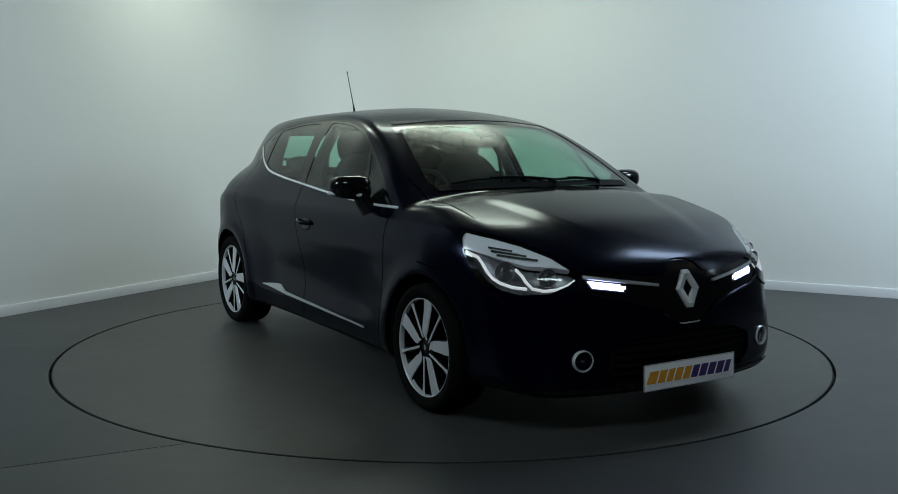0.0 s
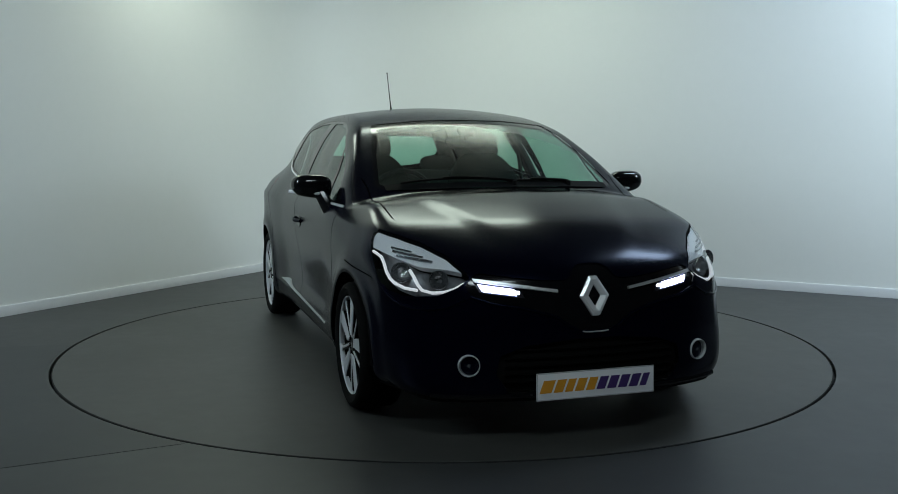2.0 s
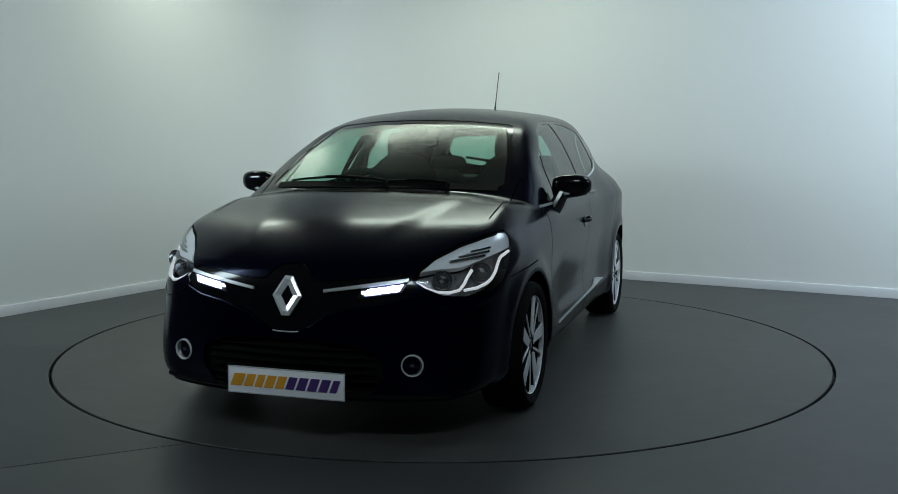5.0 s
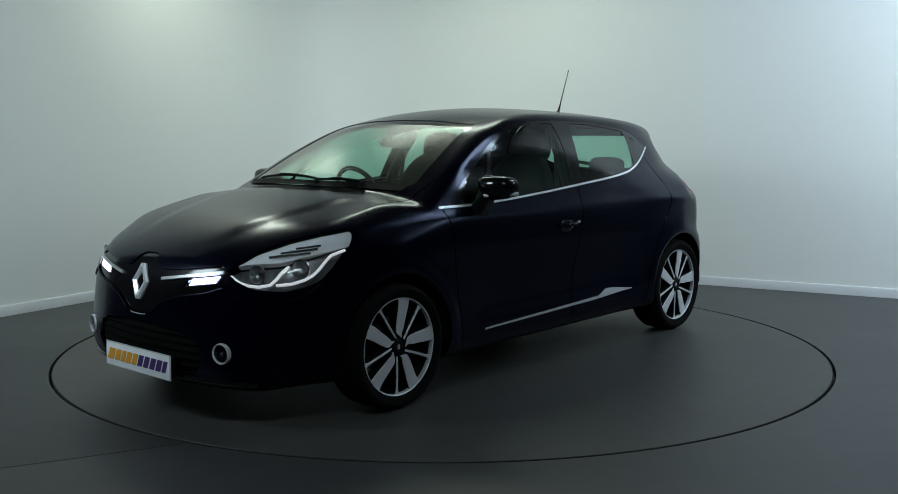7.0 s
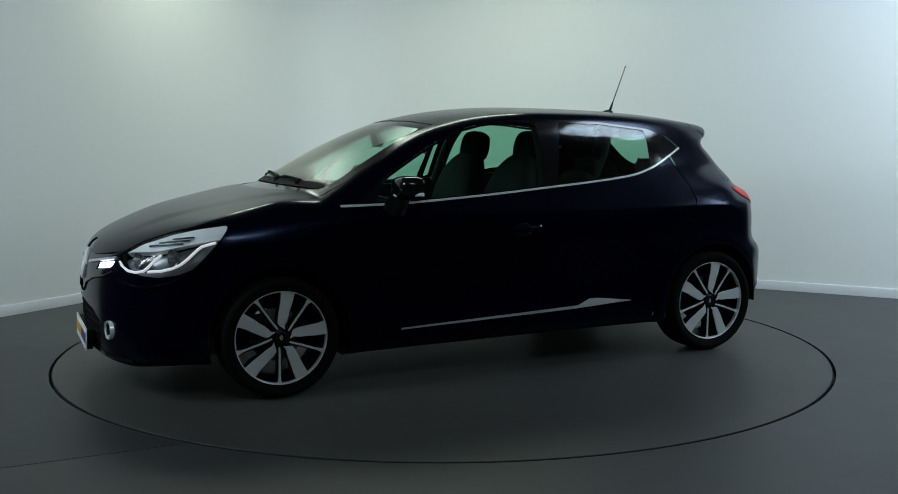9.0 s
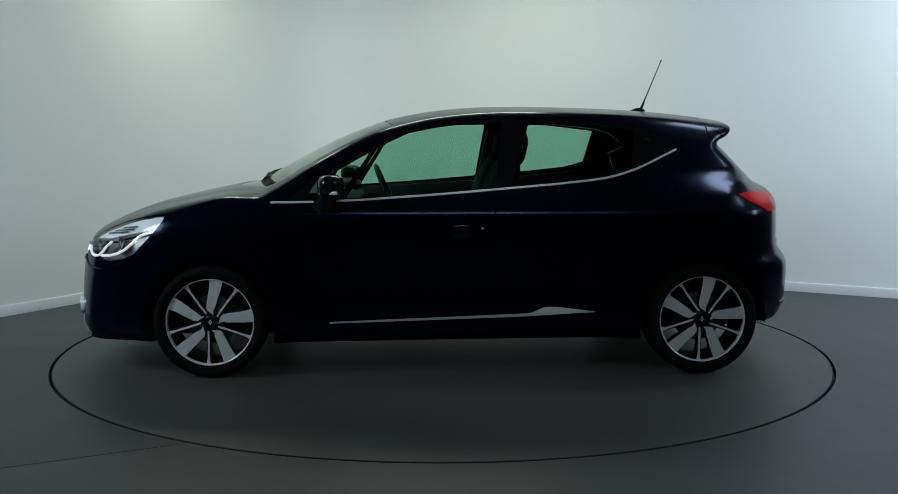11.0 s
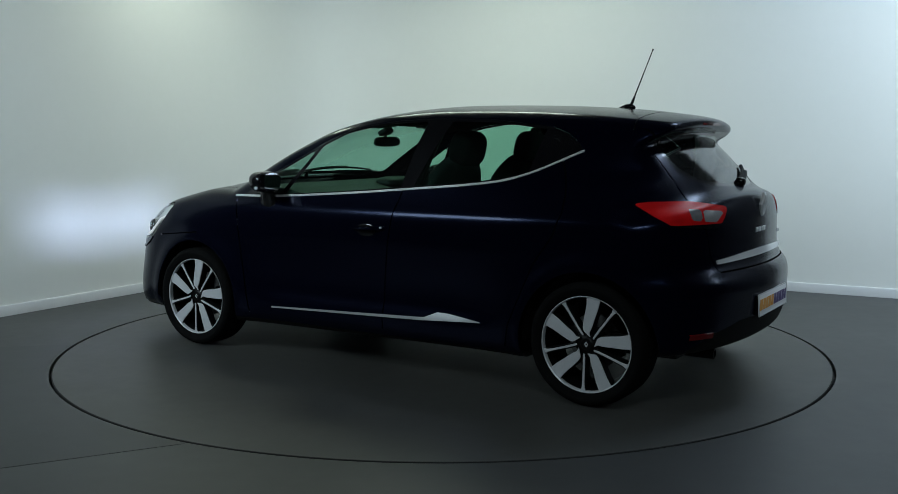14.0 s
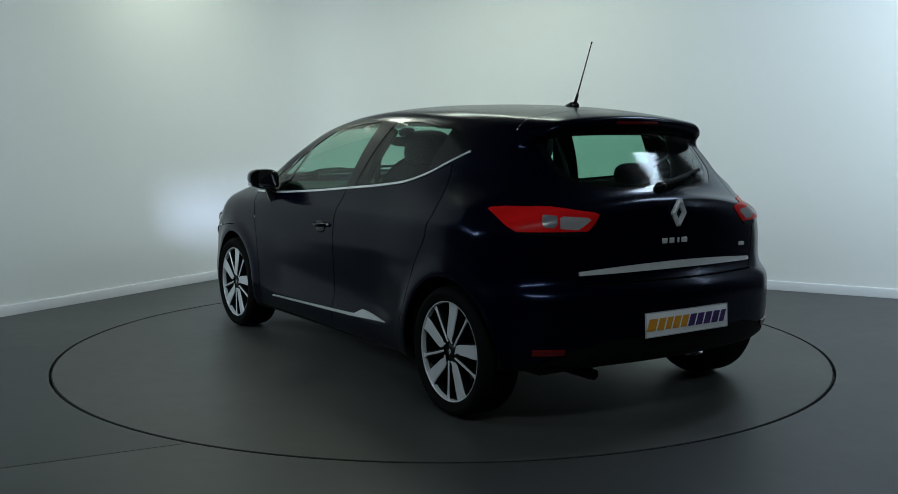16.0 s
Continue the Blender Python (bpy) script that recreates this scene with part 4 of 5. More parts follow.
def number_plate(x, z, out, w, h, tilt):
    """A white plate with two runs of slanting coloured bars in place of its wording."""
    m = pose(x, 0, z, 0, tilt, 0 if out > 0 else 180)
    pl = new("number_plate")
    pl.parent = car
    pl.matrix_basis = m
    tagged(pl, "white plate with orange and purple bars")
    box_part("plinth", M_TRIM, pl, -0.030, -w / 2 + 0.01, -h / 2 + 0.008, 0.0, w / 2 - 0.01, h / 2 - 0.008, 0.003)
    box_part("sheet", M_PLATE, pl, 0.0, -w / 2, -h / 2, 0.005, w / 2, h / 2, 0.0018)
    for a, b, c, d in ((-w / 2, h / 2 - 0.004, w / 2, h / 2), (-w / 2, -h / 2, w / 2, -h / 2 + 0.004), (-w / 2, -h / 2 + 0.004, -w / 2 + 0.004, h / 2 - 0.004), (w / 2 - 0.004, -h / 2 + 0.004, w / 2, h / 2 - 0.004)):
        box_part("edge", M_PLATEEDGE, pl, 0.0045, a, b, 0.0062, c, d)
    # widths of the blocks in reading order
    widths = (0.058, 0.046, 0.040, 0.046, 0.044, 0.044, 0.046, 0.046, 0.046, 0.036)
    total = sum(widths) + 0.004 * 9
    u = -total / 2
    for k, bw in enumerate(widths):
        mat = M_ORANGE if k < 5 else M_PURPLE
        hh, lean = 0.026, 0.010
        quad = [(u - lean, -hh), (u + bw - 0.006 - lean, -hh), (u + bw - 0.006 + lean, hh), (u + lean, hh)]
        bm = bmesh.new()
        vs = [bm.verts.new((0.0056, a, b)) for a, b in quad] + [bm.verts.new((0.0066, a, b)) for a, b in quad]
        for f in ((0, 1, 2, 3), (4, 5, 6, 7), (0, 1, 5, 4), (1, 2, 6, 5), (2, 3, 7, 6), (3, 0, 4, 7)):
            bm.faces.new([vs[i] for i in f])
        part("print_bar", bm, mat, pl)
        u += bw + 0.004
    return pl


number_plate(2.126, 0.2485, 1, 0.532, 0.113, -1.5)
number_plate(-1.918, 0.4475, -1, 0.516, 0.108, -3)

for sgn in (1, -1):
    c = Vector((on_nose(0.526, 0.339) + 0.004, sgn * 0.526, 0.339))
    fog = new("fog_lamp")
    fog.parent = car
    fog.matrix_basis = Matrix.Translation(c) @ pose(0, 0, 0, 0, 0, sgn * 12)
    tagged(fog, "round fog lamp in a chrome ring")
    part("ring", revolve([(0.0395, -0.02), (0.0400, 0.004), (0.0412, 0.008), (0.0438, 0.008), (0.0455, 0.004), (0.0465, -0.03)], "x", (0, 0, 0), 40), M_CHROME, fog)
    part("reflector", revolve([(0.002, -0.03), (0.015, -0.028), (0.028, -0.016), (0.0398, -0.002)], "x", (0, 0, 0), 11), M_BUCKET, fog, sharp=8)
    part("bulb_cap", revolve([(0.0, 0.000), (0.008, -0.002), (0.010, -0.008), (0.011, -0.026)], "x", (0, 0, 0), 10), M_REFLECT, fog)
    part("lens", revolve([(0.0, 0.008), (0.02, 0.006), (0.037, 0.001)], "x", (0, 0, 0), 32), M_LAMPGLASS, fog)
    # red marker in the rear bumper
    ys = [sgn * (0.62 + 0.12 * k / 5) for k in range(6)]
    bm = bmesh.new()
    rows = []
    for y in ys:
        rows.append([bm.verts.new((on_tail(y, z) - d, y, z)) for z, d in ((0.340, 0.0), (0.343, 0.006), (0.366, 0.006), (0.369, 0.0))])
    for p, q in zip(rows, rows[1:]):
        for k in range(3):
            bm.faces.new((p[k], p[k + 1], q[k + 1], q[k]))
    part("rear_reflector", bm, M_DRED, car, "dark red bumper reflector")

# intake grid
for k in range(6):
    z = 0.395 - 0.033 * k
    pts = [(on_nose(y, z) - 0.012, y, z) for y in np.linspace(-0.38, 0.38, 15)]
    part("intake_bar", tube(pts, 0.005, 6), M_SEAM, car)
# chin lip
pts = [(on_nose(y, 0.215) - 0.006, y, 0.205) for y in np.linspace(-0.66, 0.66, 25)]
part("chin_lip", tube(pts, 0.012, 8), M_GLOSS, car)
# glossy fold that frames the lower edge of the grille band
for sgn in (1, -1):
    pts = [(on_nose(a, b) + 0.001, sgn * a, b) for a, b in ((0.10, 0.480), (0.17, 0.530), (0.30, 0.567), (0.43, 0.587), (0.51, 0.615))]
    part("grille_fold", tube(pts, 0.006, 8), M_PAINT, car)
pts = [(on_nose(y, 0.462) + 0.002, y, 0.462 + 0.02 * (y / 0.06) ** 4 * 0.2) for y in np.linspace(-0.058, 0.058, 9)]
part("grille_chin", tube(pts, 0.003, 8), M_SATIN, car)


# ---------------------------------------------------------------- wheels
def spoke(bm, rows, y0, y1):
    """A bar through rows of (radius, angle in degrees, half width), between the depths y0 (back) and y1 (face)."""
    prev = None
    for r, a, w in rows:
        a = radians(a)
        cx, cz = r * math.cos(a), r * math.sin(a)
        tx, tz = -math.sin(a), math.cos(a)
        ring = [bm.verts.new((-(cx + tx * s), y, cz + tz * s)) for s, y in ((-w, y0), (-w, y1 - 0.002), (-w + 0.0015, y1), (w - 0.0015, y1), (w, y1 - 0.002), (w, y0))]
        if prev:
            for k in range(5):
                bm.faces.new((prev[k], prev[k + 1], ring[k + 1], ring[k]))
        prev = ring


def wheel(hx, sgn):
    w = new("wheel")
    w.parent = car
    w.matrix_basis = pose(hx, sgn * (0.760 if hx > 0 else 0.768), HUB_Z, 0, 0, 0 if sgn > 0 else 180)
    tagged(w, "diamond-cut black and silver alloy wheel")
    prof = [(0.224, -0.10), (0.262, -0.104), (0.283, -0.096), (0.293, -0.078), (0.2945, -0.03), (0.2945, 0.03), (0.293, 0.078), (0.283, 0.096), (0.268, 0.1035), (0.262, 0.1035), (0.258, 0.1015), (0.240, 0.098), (0.231, 0.090), (0.224, 0.075)]
    tyre = part("tyre", revolve(prof, "y", (0, 0, 0), 72), M_TYRE, w)
    for gy in (-0.045, -0.015, 0.015, 0.045):
        part("groove", revolve([(0.2943, gy - 0.004), (0.2949, gy - 0.003), (0.2949, gy + 0.003), (0.2943, gy + 0.004)], "y", (0, 0, 0), 48), M_SEAM, tyre)
    rim = part("rim", revolve([(0.2275, 0.086), (0.2285, 0.091), (0.2265, 0.0915), (0.2228, 0.088), (0.2215, 0.070), (0.2210, 0.060)], "y", (0, 0, 0), 72), M_ALLOY, w, "bright machined rim edge")
    part("barrel", revolve([(0.221, 0.068), (0.208, 0.03), (0.200, -0.03), (0.205, -0.09)], "y", (0, 0, 0), 48), M_BLACKALLOY, w)
    part("brake_disc", revolve([(0.05, -0.015), (0.13, -0.015), (0.132, -0.02), (0.13, -0.035), (0.05, -0.035)], "y", (0, 0, 0), 40), M_DISC, w)
    bm = bmesh.new()
    box(bm, -0.150, -0.050, -0.06, -0.085, 0.010, 0.06, 0.012)
    part("caliper", bm, M_BLACKALLOY, w)
    part("hub", revolve([(0.0, 0.080), (0.026, 0.080), (0.030, 0.077), (0.034, 0.074), (0.060, 0.070), (0.068, 0.055), (0.07, -0.02)], "y", (0, 0, 0), 40), M_BLACKALLOY, w)
    bm = bmesh.new()
    ring = [(0.0, 0.014), (0.010, 0.0), (0.0, -0.014), (-0.010, 0.0)]
    for s0, s1 in ((1.0, 0.5),):
        o = [bm.verts.new((a * s0, 0.082, b * s0)) for a, b in ring]
        i = [bm.verts.new((a * s1, 0.082, b * s1)) for a, b in ring]
        for k in range(4):
            bm.faces.new((o[k], o[(k + 1) % 4], i[(k + 1) % 4], i[k]))
    part("cap_badge", bm, M_CHROME, w)
    for k in range(5):
        a = 72 * k
        # dark carrier under each bright face
        bm = bmesh.new()
        spoke(bm, [(0.045, a + 76, 0.012), (0.067, a + 89, 0.020), (0.09, a + 85.5, 0.0255), (0.127, a + 83.5, 0.028), (0.175, a + 81, 0.033), (0.222, a + 81, 0.036)], 0.035, 0.0805)
        part("spoke_blade_back", bm, M_BLACKALLOY, w)
        bm = bmesh.new()
        spoke(bm, [(0.043, a + 66, 0.003), (0.052, a + 80, 0.0085), (0.060, a + 87, 0.0140), (0.068, a + 88, 0.0185), (0.080, a + 86.5, 0.0225), (0.095, a + 85.2, 0.0245), (0.127, a + 83.2, 0.0265), (0.155, a + 81.6, 0.0285), (0.180, a + 80.8, 0.0305), (0.205, a + 80.8, 0.0325), (0.216, a + 81.0, 0.0345), (0.2225, a + 81.2, 0.040)], 0.080, 0.0855)
        part("spoke_blade", bm, M_ALLOY, w, "machined silver spoke blade")
        bm = bmesh.new()
        spoke(bm, [(0.055, a + 44, 0.011), (0.14, a + 49.5, 0.011), (0.222, a + 50.5, 0.013)], 0.035, 0.079)
        part("spoke_bar_back", bm, M_BLACKALLOY, w)
        bm = bmesh.new()
        spoke(bm, [(0.046, a + 40, 0.0040), (0.063, a + 44.5, 0.0054), (0.10, a + 48.2, 0.0056), (0.18, a + 50.2, 0.0056), (0.206, a + 50.5, 0.0075), (0.2225, a + 50.5, 0.014)], 0.0775, 0.083)
        part("spoke_bar", bm, M_ALLOY, w, "slim machined silver spoke")
        bm = revolve([(0.0, 0.072), (0.008, 0.072), (0.010, 0.066), (0.010, 0.05)], "y", (-0.045 * math.cos(radians(a + 14)), 0, 0.045 * math.sin(radians(a + 14))), 10)
        part("wheel_bolt", bm, M_BLACKALLOY, w)
    # lining of the wheel opening
    liner = revolve([(0.10, -0.20), (0.345, -0.20), (ARCH + 0.006, -0.18), (ARCH + 0.004, 0.07)], "y", (0, 0, 0), 40, radians(-4), radians(188))
    ob = part("arch_liner", liner, M_TRIM, car)
    ob.matrix_basis = pose(hx, sgn * 0.768, HUB_Z) @ Matrix.Diagonal((1, sgn, 1, 1))
    return w


M_DISC = textured("brake_disc_steel", (0.18, 0.18, 0.18), (0.28, 0.28, 0.28), 30, 0.4, metal=0.9)
for hx in (AXLE, -AXLE):
    for sgn in (1, -1):
        wheel(hx, sgn)

# ---------------------------------------------------------------- door mirrors, handles, aerial, wipers
def ellipsoid_box(sx, sy, sz, power=3.5, nu=28, nv=16):
    """A rounded box about the origin."""
    bm = bmesh.new()

    def sp(v, p):
        return math.copysign(abs(v) ** p, v)
    rows = []
    for j in range(1, nv):
        b = -math.pi / 2 + math.pi * j / nv
        row = []
        for i in range(nu):
            a = 2 * math.pi * i / nu
            e = 2 / power
            row.append(bm.verts.new((sx * sp(math.cos(b), e) * sp(math.cos(a), e), sy * sp(math.cos(b), e) * sp(math.sin(a), e), sz * sp(math.sin(b), e))))
        rows.append(row)
    for p, q in zip(rows, rows[1:]):
        for i in range(nu):
            bm.faces.new((p[i], p[(i + 1) % nu], q[(i + 1) % nu], q[i]))
    lo, hi = bm.verts.new((0, 0, -sz)), bm.verts.new((0, 0, sz))
    for i in range(nu):
        bm.faces.new((rows[0][(i + 1) % nu], rows[0][i], lo))
        bm.faces.new((rows[-1][i], rows[-1][(i + 1) % nu], hi))
    return bm


for sgn in (1, -1):
    mr = new("door_mirror")
    mr.parent = car
    mr.matrix_basis = pose(0.655, sgn * 0.906, 1.003, 0, 0, sgn * -10)
    tagged(mr, "gloss black door mirror with a clear repeater")
    bm = ellipsoid_box(0.070, 0.097, 0.060, 3.0)
    for v in bm.verts:  # sweep the housing forward at its root, flatten its rear face
        v.co.x = max(v.co.x, -0.045) - 0.02 * (v.co.y * sgn / 0.09)
        v.co.z += 0.012 * (v.co.y * sgn / 0.09) * (v.co.z < 0)
    part("housing", bm, M_GLOSS, mr)
    bm = ellipsoid_box(0.004, 0.076, 0.046, 4.0)
    bmesh.ops.transform(bm, matrix=pose(-0.050, sgn * 0.002, 0.002, 0, 0, 0), verts=bm.verts)
    part("mirror_glass", bm, M_MIRROR, mr)
    pts = [(0.050 - 0.115 * (k / 8) ** 1.8 + 0.012, sgn * (-0.03 + 0.128 * k / 8), -0.034 + 0.006 * k / 8) for k in range(9)]
    part("repeater", tube(pts, 0.0125, 10, 0.009), M_LENS, mr, "clear side repeater strip")
    bm = bmesh.new()
    prev = None
    for k in range(7):
        t = k / 6
        c = Vector((0.03 + 0.045 * t, sgn * (-0.040 - 0.050 * t), -0.035 - 0.125 * t))
        ring = [bm.verts.new(c + Vector((0.050 * math.cos(a) * (1 + 0.45 * t), 0.036 * math.sin(a), 0.010 * math.cos(a)))) for a in np.linspace(0, 2 * math.pi, 13)[:-1]]
        if prev:
            for i in range(12):
                bm.faces.new((prev[i], prev[(i + 1) % 12], ring[(i + 1) % 12], ring[i]))
        prev = ring
    part("stalk", bm, M_GLOSS, mr)

    # door handle on the front door
    hd = new("door_handle")
    hd.parent = car
    y = on_flank(-0.03, 0.772)
    hd.matrix_basis = pose(-0.03, sgn * y, 0.772)
    tagged(hd, "body-coloured pull handle over a recess")
    bm = ellipsoid_box(0.060, 0.006, 0.034, 2.4)
    bmesh.ops.transform(bm, matrix=pose(0.01, 0, -0.006), verts=bm.verts)
    part("recess", bm, M_GLOSS, hd)
    pts = [(0.085 - 0.175 * k / 10, sgn * (0.004 + 0.026 * math.sin(math.pi * min(1, max(0, (k - 0.4) / 9.2)))), 0.006 * k / 10) for k in range(11)]
    part("grip", tube(pts, 0.0105, 10), M_PAINT, hd)
    box_part("lock_cap", M_CHROME, hd, -0.100, sgn * 0.012 - 0.006, 0.006, -0.088, sgn * 0.012 + 0.006, 0.016, 0.003)
    # rear door hidden handle plate
    yq = on_flank(-1.03, 1.19)
    bm = prism(rounded([(-0.985, 1.145), (-1.045, 1.175), (-1.055, 1.245), (-1.0, 1.262), (-0.975, 1.20)], 2), "y", -0.004, 0.004)
    rh = part("rear_handle", bm, M_TRIM, car, "hidden rear door handle in the pillar")
    rh.matrix_basis = Matrix.Translation((0, sgn * (yq - 0.016), 0)) @ Matrix.Translation((-1.02, 0, 1.2)) @ pose(0, 0, 0, sgn * 27, 0, 0) @ Matrix.Translation((1.02, 0, -1.2))

bm = tube([(-1.142, 0, 1.420), (-1.162, 0, 1.468)], 0.009, 10, 0.006)
aerial = new("aerial")
aerial.parent = car
tagged(aerial, "slim black roof aerial on a rubber foot")
part("boot", bm, M_TRIM, aerial)
part("mast", tube([(-1.160, 0, 1.464), (-1.21, 0, 1.588), (-1.259, 0, 1.710)], 0.0036, 8, 0.0024), M_TRIM, aerial)
part("tip", tube([(-1.256, 0, 1.703), (-1.260, 0, 1.712)], 0.0042, 8), M_TRIM, aerial)
bm = ellipsoid_box(0.048, 0.022, 0.020, 2.2)
for v in bm.verts:
    v.co.z *= 1.0 - 0.6 * max(0, v.co.x) / 0.048
bmesh.ops.transform(bm, matrix=pose(-1.120, 0, 1.409, 0, 2, 0), verts=bm.verts)
part("foot", bm, M_GLOSS, aerial)


def on_top(x, y):
    a, b = 0.5, 1.6
    for _ in range(40):
        m = (a + b) / 2
        a, b = (m, b) if body_field(np.array([x]), np.array([y]), np.array([m]))[0] < 0 else (a, m)
    return a


# front wipers lie along the foot of the windscreen
for y0, y1, x0, x1 in ((-0.52, 0.05, 1.00, 1.070), (0.02, 0.36, 1.073, 1.042)):
    wp = new("front_wiper")
    wp.parent = car
    tagged(wp, "black flat wiper resting on the windscreen")
    line = [(x0 + (x1 - x0) * t, y0 + (y1 - y0) * t) for t in np.linspace(0, 1, 12)]
    part("blade", tube([(x, y, on_top(x, y) + 0.006) for x, y in line], 0.006, 8), M_TRIM, wp)
    part("arm", tube([(x + 0.012, y, on_top(x, y) + 0.013 - 0.008 * abs(t - 0.4)) for t, (x, y) in list(zip(np.linspace(0, 1, 12), line))[4:]], 0.0055, 8), M_TRIM, wp)
    part("pivot", revolve([(0.0, 0.02), (0.010, 0.018), (0.013, 0.0), (0.013, -0.03)], "z", (x1 + 0.02, y1, on_top(x1 + 0.02, y1) + 0.002), 16), M_TRIM, wp)
# scuttle panel between bonnet and windscreen
rows = []
bm = bmesh.new()
for y in np.linspace(-0.60, 0.60, 25):
    xs = 1.085 - 0.27 * y * y
    rows.append([bm.verts.new((xs + d, y, on_top(xs + d, y) + 0.0025)) for d in (0.035, 0.015, -0.01)])
for p, q in zip(rows, rows[1:]):
    for k in range(2):
        bm.faces.new((p[k], p[k + 1], q[k + 1], q[k]))
part("scuttle", bm, M_TRIM, car)
# rear wiper
wp = new("rear_wiper")
wp.parent = car
tagged(wp, "black rear wiper parked across the glass")
line = [(y, 1.042 + (y + 0.01) * -0.16) for y in np.linspace(-0.36, 0.0, 9)]
part("blade", tube([(on_tail(y, z) - 0.016, y, z) for y, z in line], 0.010, 8), M_TRIM, wp)
part("arm", tube([(on_tail(y, z) - 0.030, y, z - 0.004) for y, z in line[3:]], 0.011, 8, 0.015), M_TRIM, wp)
bm = ellipsoid_box(0.025, 0.028, 0.022, 2.5)
bmesh.ops.transform(bm, matrix=pose(on_tail(0.0, 1.03) - 0.012, 0.0, 1.03), verts=bm.verts)
part("pivot_cap", bm, M_GLOSS, wp)
# high brake lamp under the spoiler edge
box_part("high_brake_lamp", M_DRED, car, on_tail(0.0, 1.318) - 0.002, -0.13, 1.312, on_tail(0.0, 1.318) + 0.02, 0.13, 1.326, 0.003, "dark red high brake lamp")
# exhaust end
ex = revolve([(0.018, -0.02), (0.024, -0.02), (0.026, 0.0), (0.026, 0.16), (0.0, 0.16)], "x", (0, 0, 0), 20)
bmesh.ops.transform(ex, matrix=pose(-1.74, 0.40, 0.222), verts=ex.verts)
part("exhaust", ex, M_BLACKALLOY, car)

# ---------------------------------------------------------------- the cabin
cabin = new("cabin")
cabin.parent = car
tagged(cabin, "charcoal cloth cabin")
box_part("cabin_floor", M_DASH, cabin, -1.65, -0.62, 0.22, 1.0, 0.62, 0.26, 0.01)
# dashboard
prof = [(1.02, 0.965), (0.90, 0.968), (0.72, 0.955), (0.60, 0.93), (0.55, 0.89), (0.56, 0.80), (0.60, 0.62), (0.64, 0.40), (1.02, 0.40)]
bm = prism(prof, "y", -0.64, 0.64, 0.012)
part("dashboard", bm, M_DASH, cabin)
bm = ellipsoid_box(0.10, 0.15, 0.040, 3)
bmesh.ops.transform(bm, matrix=pose(0.66, -0.36, 0.955), verts=bm.verts)
part("instrument_hood", bm, M_DASH, cabin)


def steering_wheel():
    bm = bmesh.new()
    n, k = 40, 8
    rings = []
    for i in range(n):
        a = 2 * math.pi * i / n
        c = Vector((0, math.cos(a), math.sin(a)))
        rings.append([bm.verts.new(c * 0.178 + c * 0.0145 * math.cos(b) + Vector((0.0145 * math.sin(b), 0, 0))) for b in np.linspace(0, 2 * math.pi, k + 1)[:-1]])
    for i in range(n):
        p, q = rings[i], rings[(i + 1) % n]
        for j in range(k):
            bm.faces.new((p[j], p[(j + 1) % k], q[(j + 1) % k], q[j]))
    m = pose(0.40, -0.36, 0.905, 0, 22, 0)
    bmesh.ops.transform(bm, matrix=m, verts=bm.verts)
    sw = part("steering_wheel", bm, M_DASH, cabin)
    bm = ellipsoid_box(0.03, 0.062, 0.055, 3)
    for a in (0, 180, 270):
        d = Vector((0, math.cos(radians(a)), math.sin(radians(a))))
        vs = box(bm, -0.012, -0.02, -0.02, 0.012, 0.02, 0.02)
        for v in vs:
            v.co = v.co + d * (0.11 + (0.07 if v.co.dot(d) > 0 else -0.07))
    bmesh.ops.transform(bm, matrix=m, verts=bm.verts)
    part("boss", bm, M_DASH, sw)
    bm = tube([m @ Vector((0.012 - 0.02, -0.05 + 0.1 * t, -0.05 - 0.05 * math.sin(t * math.pi))) for t in np.linspace(0, 1, 8)], 0.006, 6)
    part("spoke_trim", bm, M_SATIN, sw)


steering_wheel()


def seat(y):
    st = new("front_seat")
    st.parent = cabin
    st.matrix_basis = pose(0, y, 0)
    bm = ellipsoid_box(0.26, 0.25, 0.085, 3.5)
    bmesh.ops.transform(bm, matrix=pose(0.10, 0, 0.50, 0, -8, 0), verts=bm.verts)
    part("cushion", bm, M_FABRIC, cabin).matrix_basis = pose(0, y, 0)
    bm = ellipsoid_box(0.085, 0.250, 0.36, 3.2)
    for v in bm.verts:
        v.co.x += 0.045 * (abs(v.co.y) / 0.245) ** 3
        v.co.y *= 1 - 0.22 * max(0, v.co.z / 0.33) ** 2
    bmesh.ops.transform(bm, matrix=pose(-0.22, 0, 0.81, 0, -17, 0), verts=bm.verts)
    part("backrest", bm, M_FABRIC, cabin).matrix_basis = pose(0, y, 0)
    bm = ellipsoid_box(0.062, 0.140, 0.100, 3)
    bmesh.ops.transform(bm, matrix=pose(-0.345, 0, 1.190, 0, -12, 0), verts=bm.verts)
    part("headrest", bm, M_FABRIC, cabin).matrix_basis = pose(0, y, 0)
    for s in (-0.06, 0.06):
        part("headrest_post", tube([(-0.295, y + s, 1.05), (-0.30, y + s, 1.16)], 0.006, 8), M_SATIN, cabin)
    bpy.data.objects.remove(st)


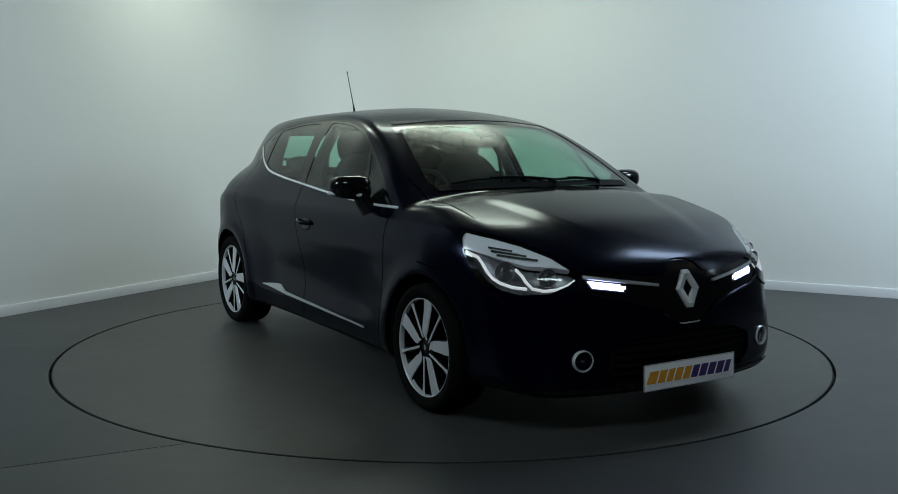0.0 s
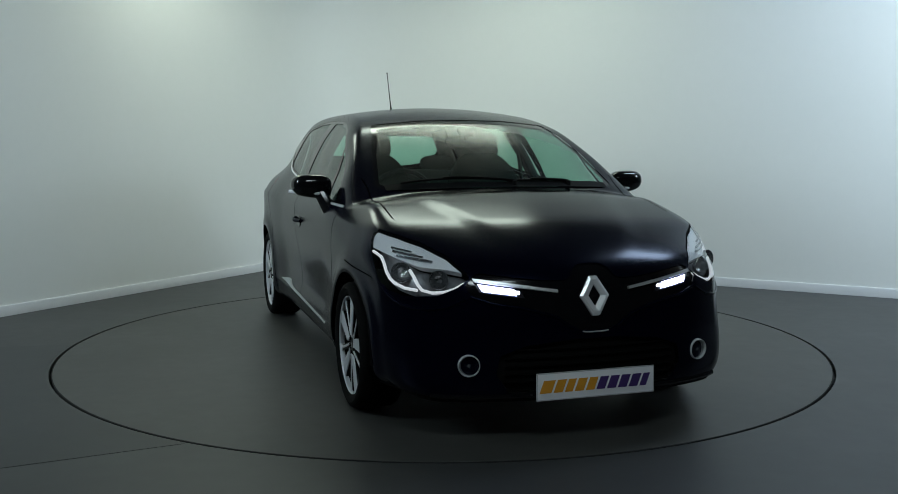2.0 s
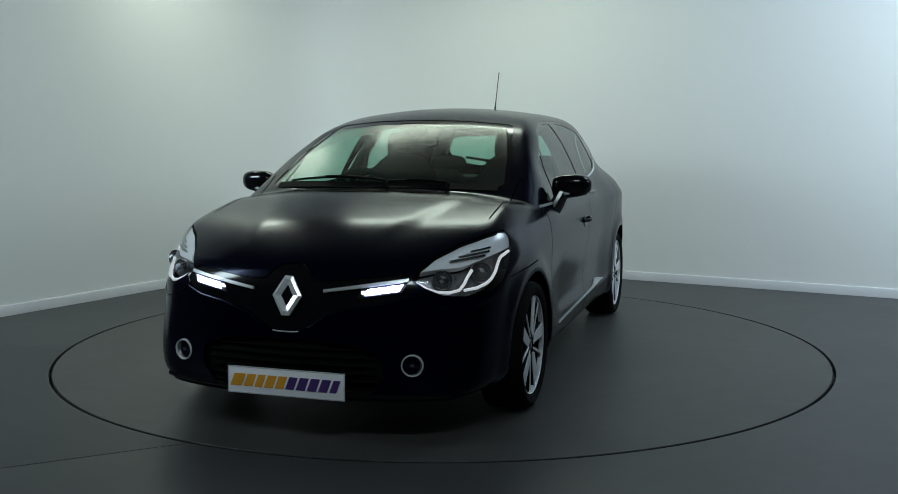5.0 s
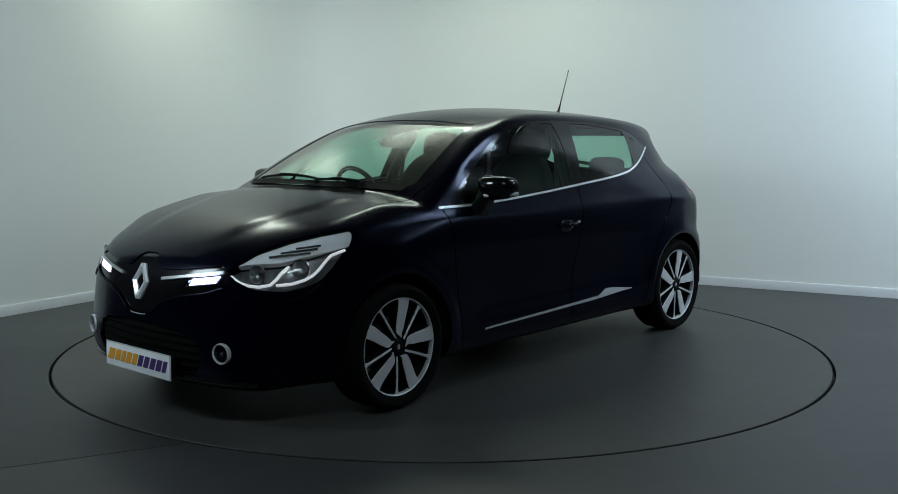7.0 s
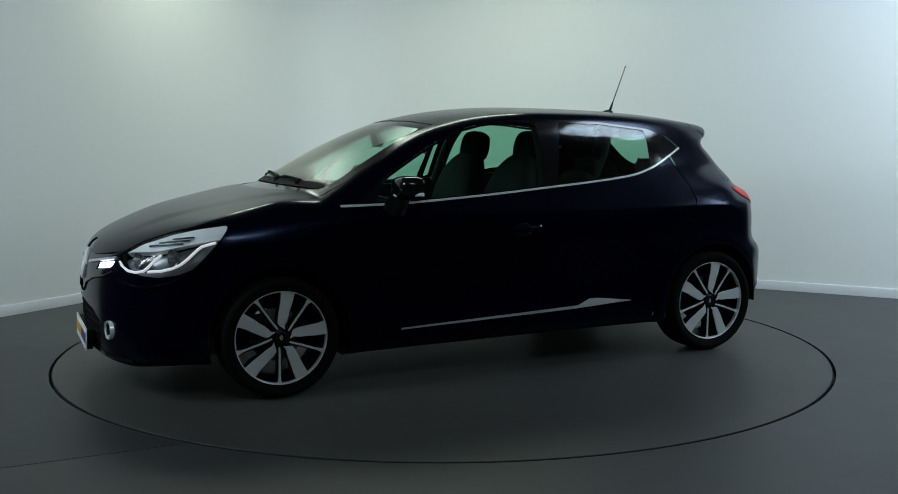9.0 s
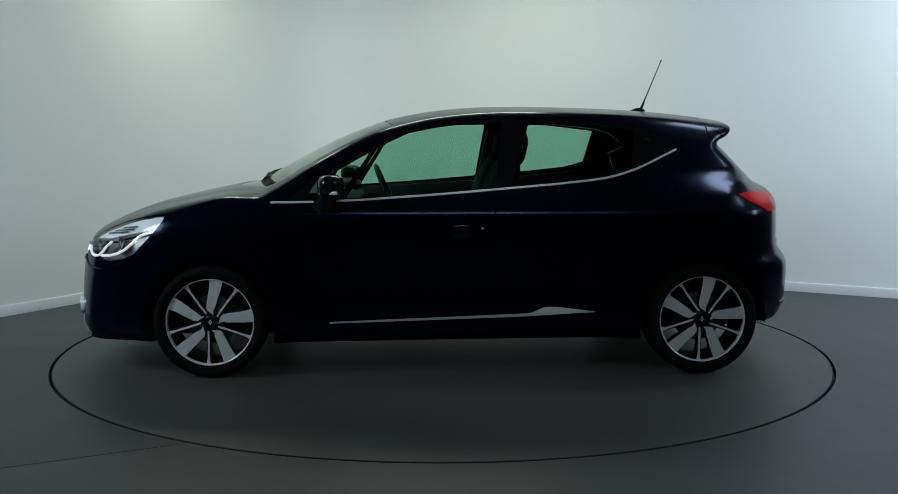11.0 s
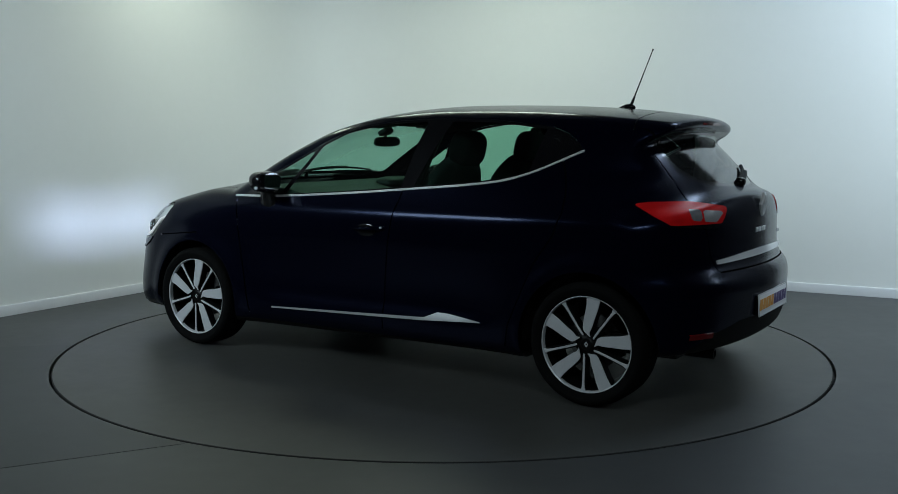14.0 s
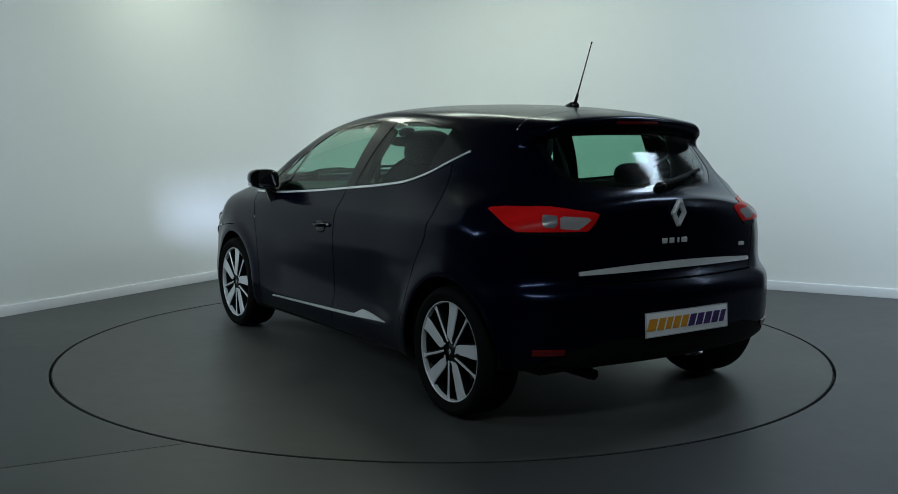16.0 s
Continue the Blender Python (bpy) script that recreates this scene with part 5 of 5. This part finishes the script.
for y in (0.36, -0.36):
    seat(y)
bm = ellipsoid_box(0.25, 0.60, 0.09, 4)
bmesh.ops.transform(bm, matrix=pose(-0.75, 0, 0.50, 0, -6, 0), verts=bm.verts)
part("rear_cushion", bm, M_FABRIC, cabin)
for y, w in ((0.20, 0.39), (-0.40, 0.20)):
    bm = ellipsoid_box(0.075, w, 0.28, 4)
    bmesh.ops.transform(bm, matrix=pose(-1.08, y, 0.75, 0, -20, 0), verts=bm.verts)
    part("rear_backrest", bm, M_FABRIC, cabin)
for y in (0.36, -0.36):
    bm = ellipsoid_box(0.045, 0.13, 0.055, 3)
    bmesh.ops.transform(bm, matrix=pose(-1.20, y, 1.065, 0, -14, 0), verts=bm.verts)
    part("rear_headrest", bm, M_FABRIC, cabin)
bm = prism([(-1.20, 0.945), (-1.22, 0.965), (-1.60, 0.968), (-1.61, 0.948)], "y", -0.50, 0.50, 0.004)
part("parcel_shelf", bm, M_DASH, cabin)
for sgn in (1, -1):
    # door linings and pillars inside
    bm = prism([(0.93, 0.90), (-0.20, 0.965), (-0.90, 1.03), (-1.20, 1.03), (-1.20, 0.30), (0.93, 0.30)], "y", sgn * 0.735, sgn * 0.715, 0.004)
    part("door_lining", bm, M_DASH, cabin)
    part("centre_pillar", tube([(-0.225, sgn * 0.735, 0.95), (-0.26, sgn * 0.640, 1.15), (-0.285, sgn * 0.545, 1.300)], 0.034, 10), M_DASH, cabin)
    part("rear_pillar", tube([(-1.36, sgn * 0.535, 0.98), (-1.40, sgn * 0.485, 1.14), (-1.40, sgn * 0.43, 1.30)], 0.055, 12), M_DASH, cabin)
    part("seat_belt", tube([(-0.255, sgn * 0.61, 1.18), (-0.24, sgn * 0.64, 0.95), (-0.22, sgn * 0.66, 0.6)], 0.014, 6), M_DASH, cabin)
    # sun visors
    bm = ellipsoid_box(0.075, 0.18, 0.009, 5)
    bmesh.ops.transform(bm, matrix=pose(0.285, sgn * 0.30, 1.330, 0, 14, 0), verts=bm.verts)
    part("sun_visor", bm, M_LINER, cabin)
bm = ellipsoid_box(0.014, 0.115, 0.031, 3.5)
bmesh.ops.transform(bm, matrix=pose(0.47, 0, 1.225, 0, -8, -6), verts=bm.verts)
part("inner_mirror", bm, M_DASH, cabin)
part("inner_mirror_stem", tube([(0.475, 0, 1.24), (0.50, 0, 1.285)], 0.012, 8), M_DASH, cabin)
bm = ellipsoid_box(0.04, 0.05, 0.02, 3)
bmesh.ops.transform(bm, matrix=pose(0.48, 0, 1.285, 0, 25, 0), verts=bm.verts)
part("mirror_sensor", bm, M_DASH, cabin)


# ---------------------------------------------------------------- what moves
def car_pose(a):
    return pose(0, 0, 0, 0, 0, a - 90) @ pose(-0.0506, -0.0044, 0.002)


def motions():
    walk(turntable, [(t, pose(0, 0, 0, 0, 0, a)) for t, a in TURN])
    walk(car, [(t, car_pose(a)) for t, a in TURN])


motions()
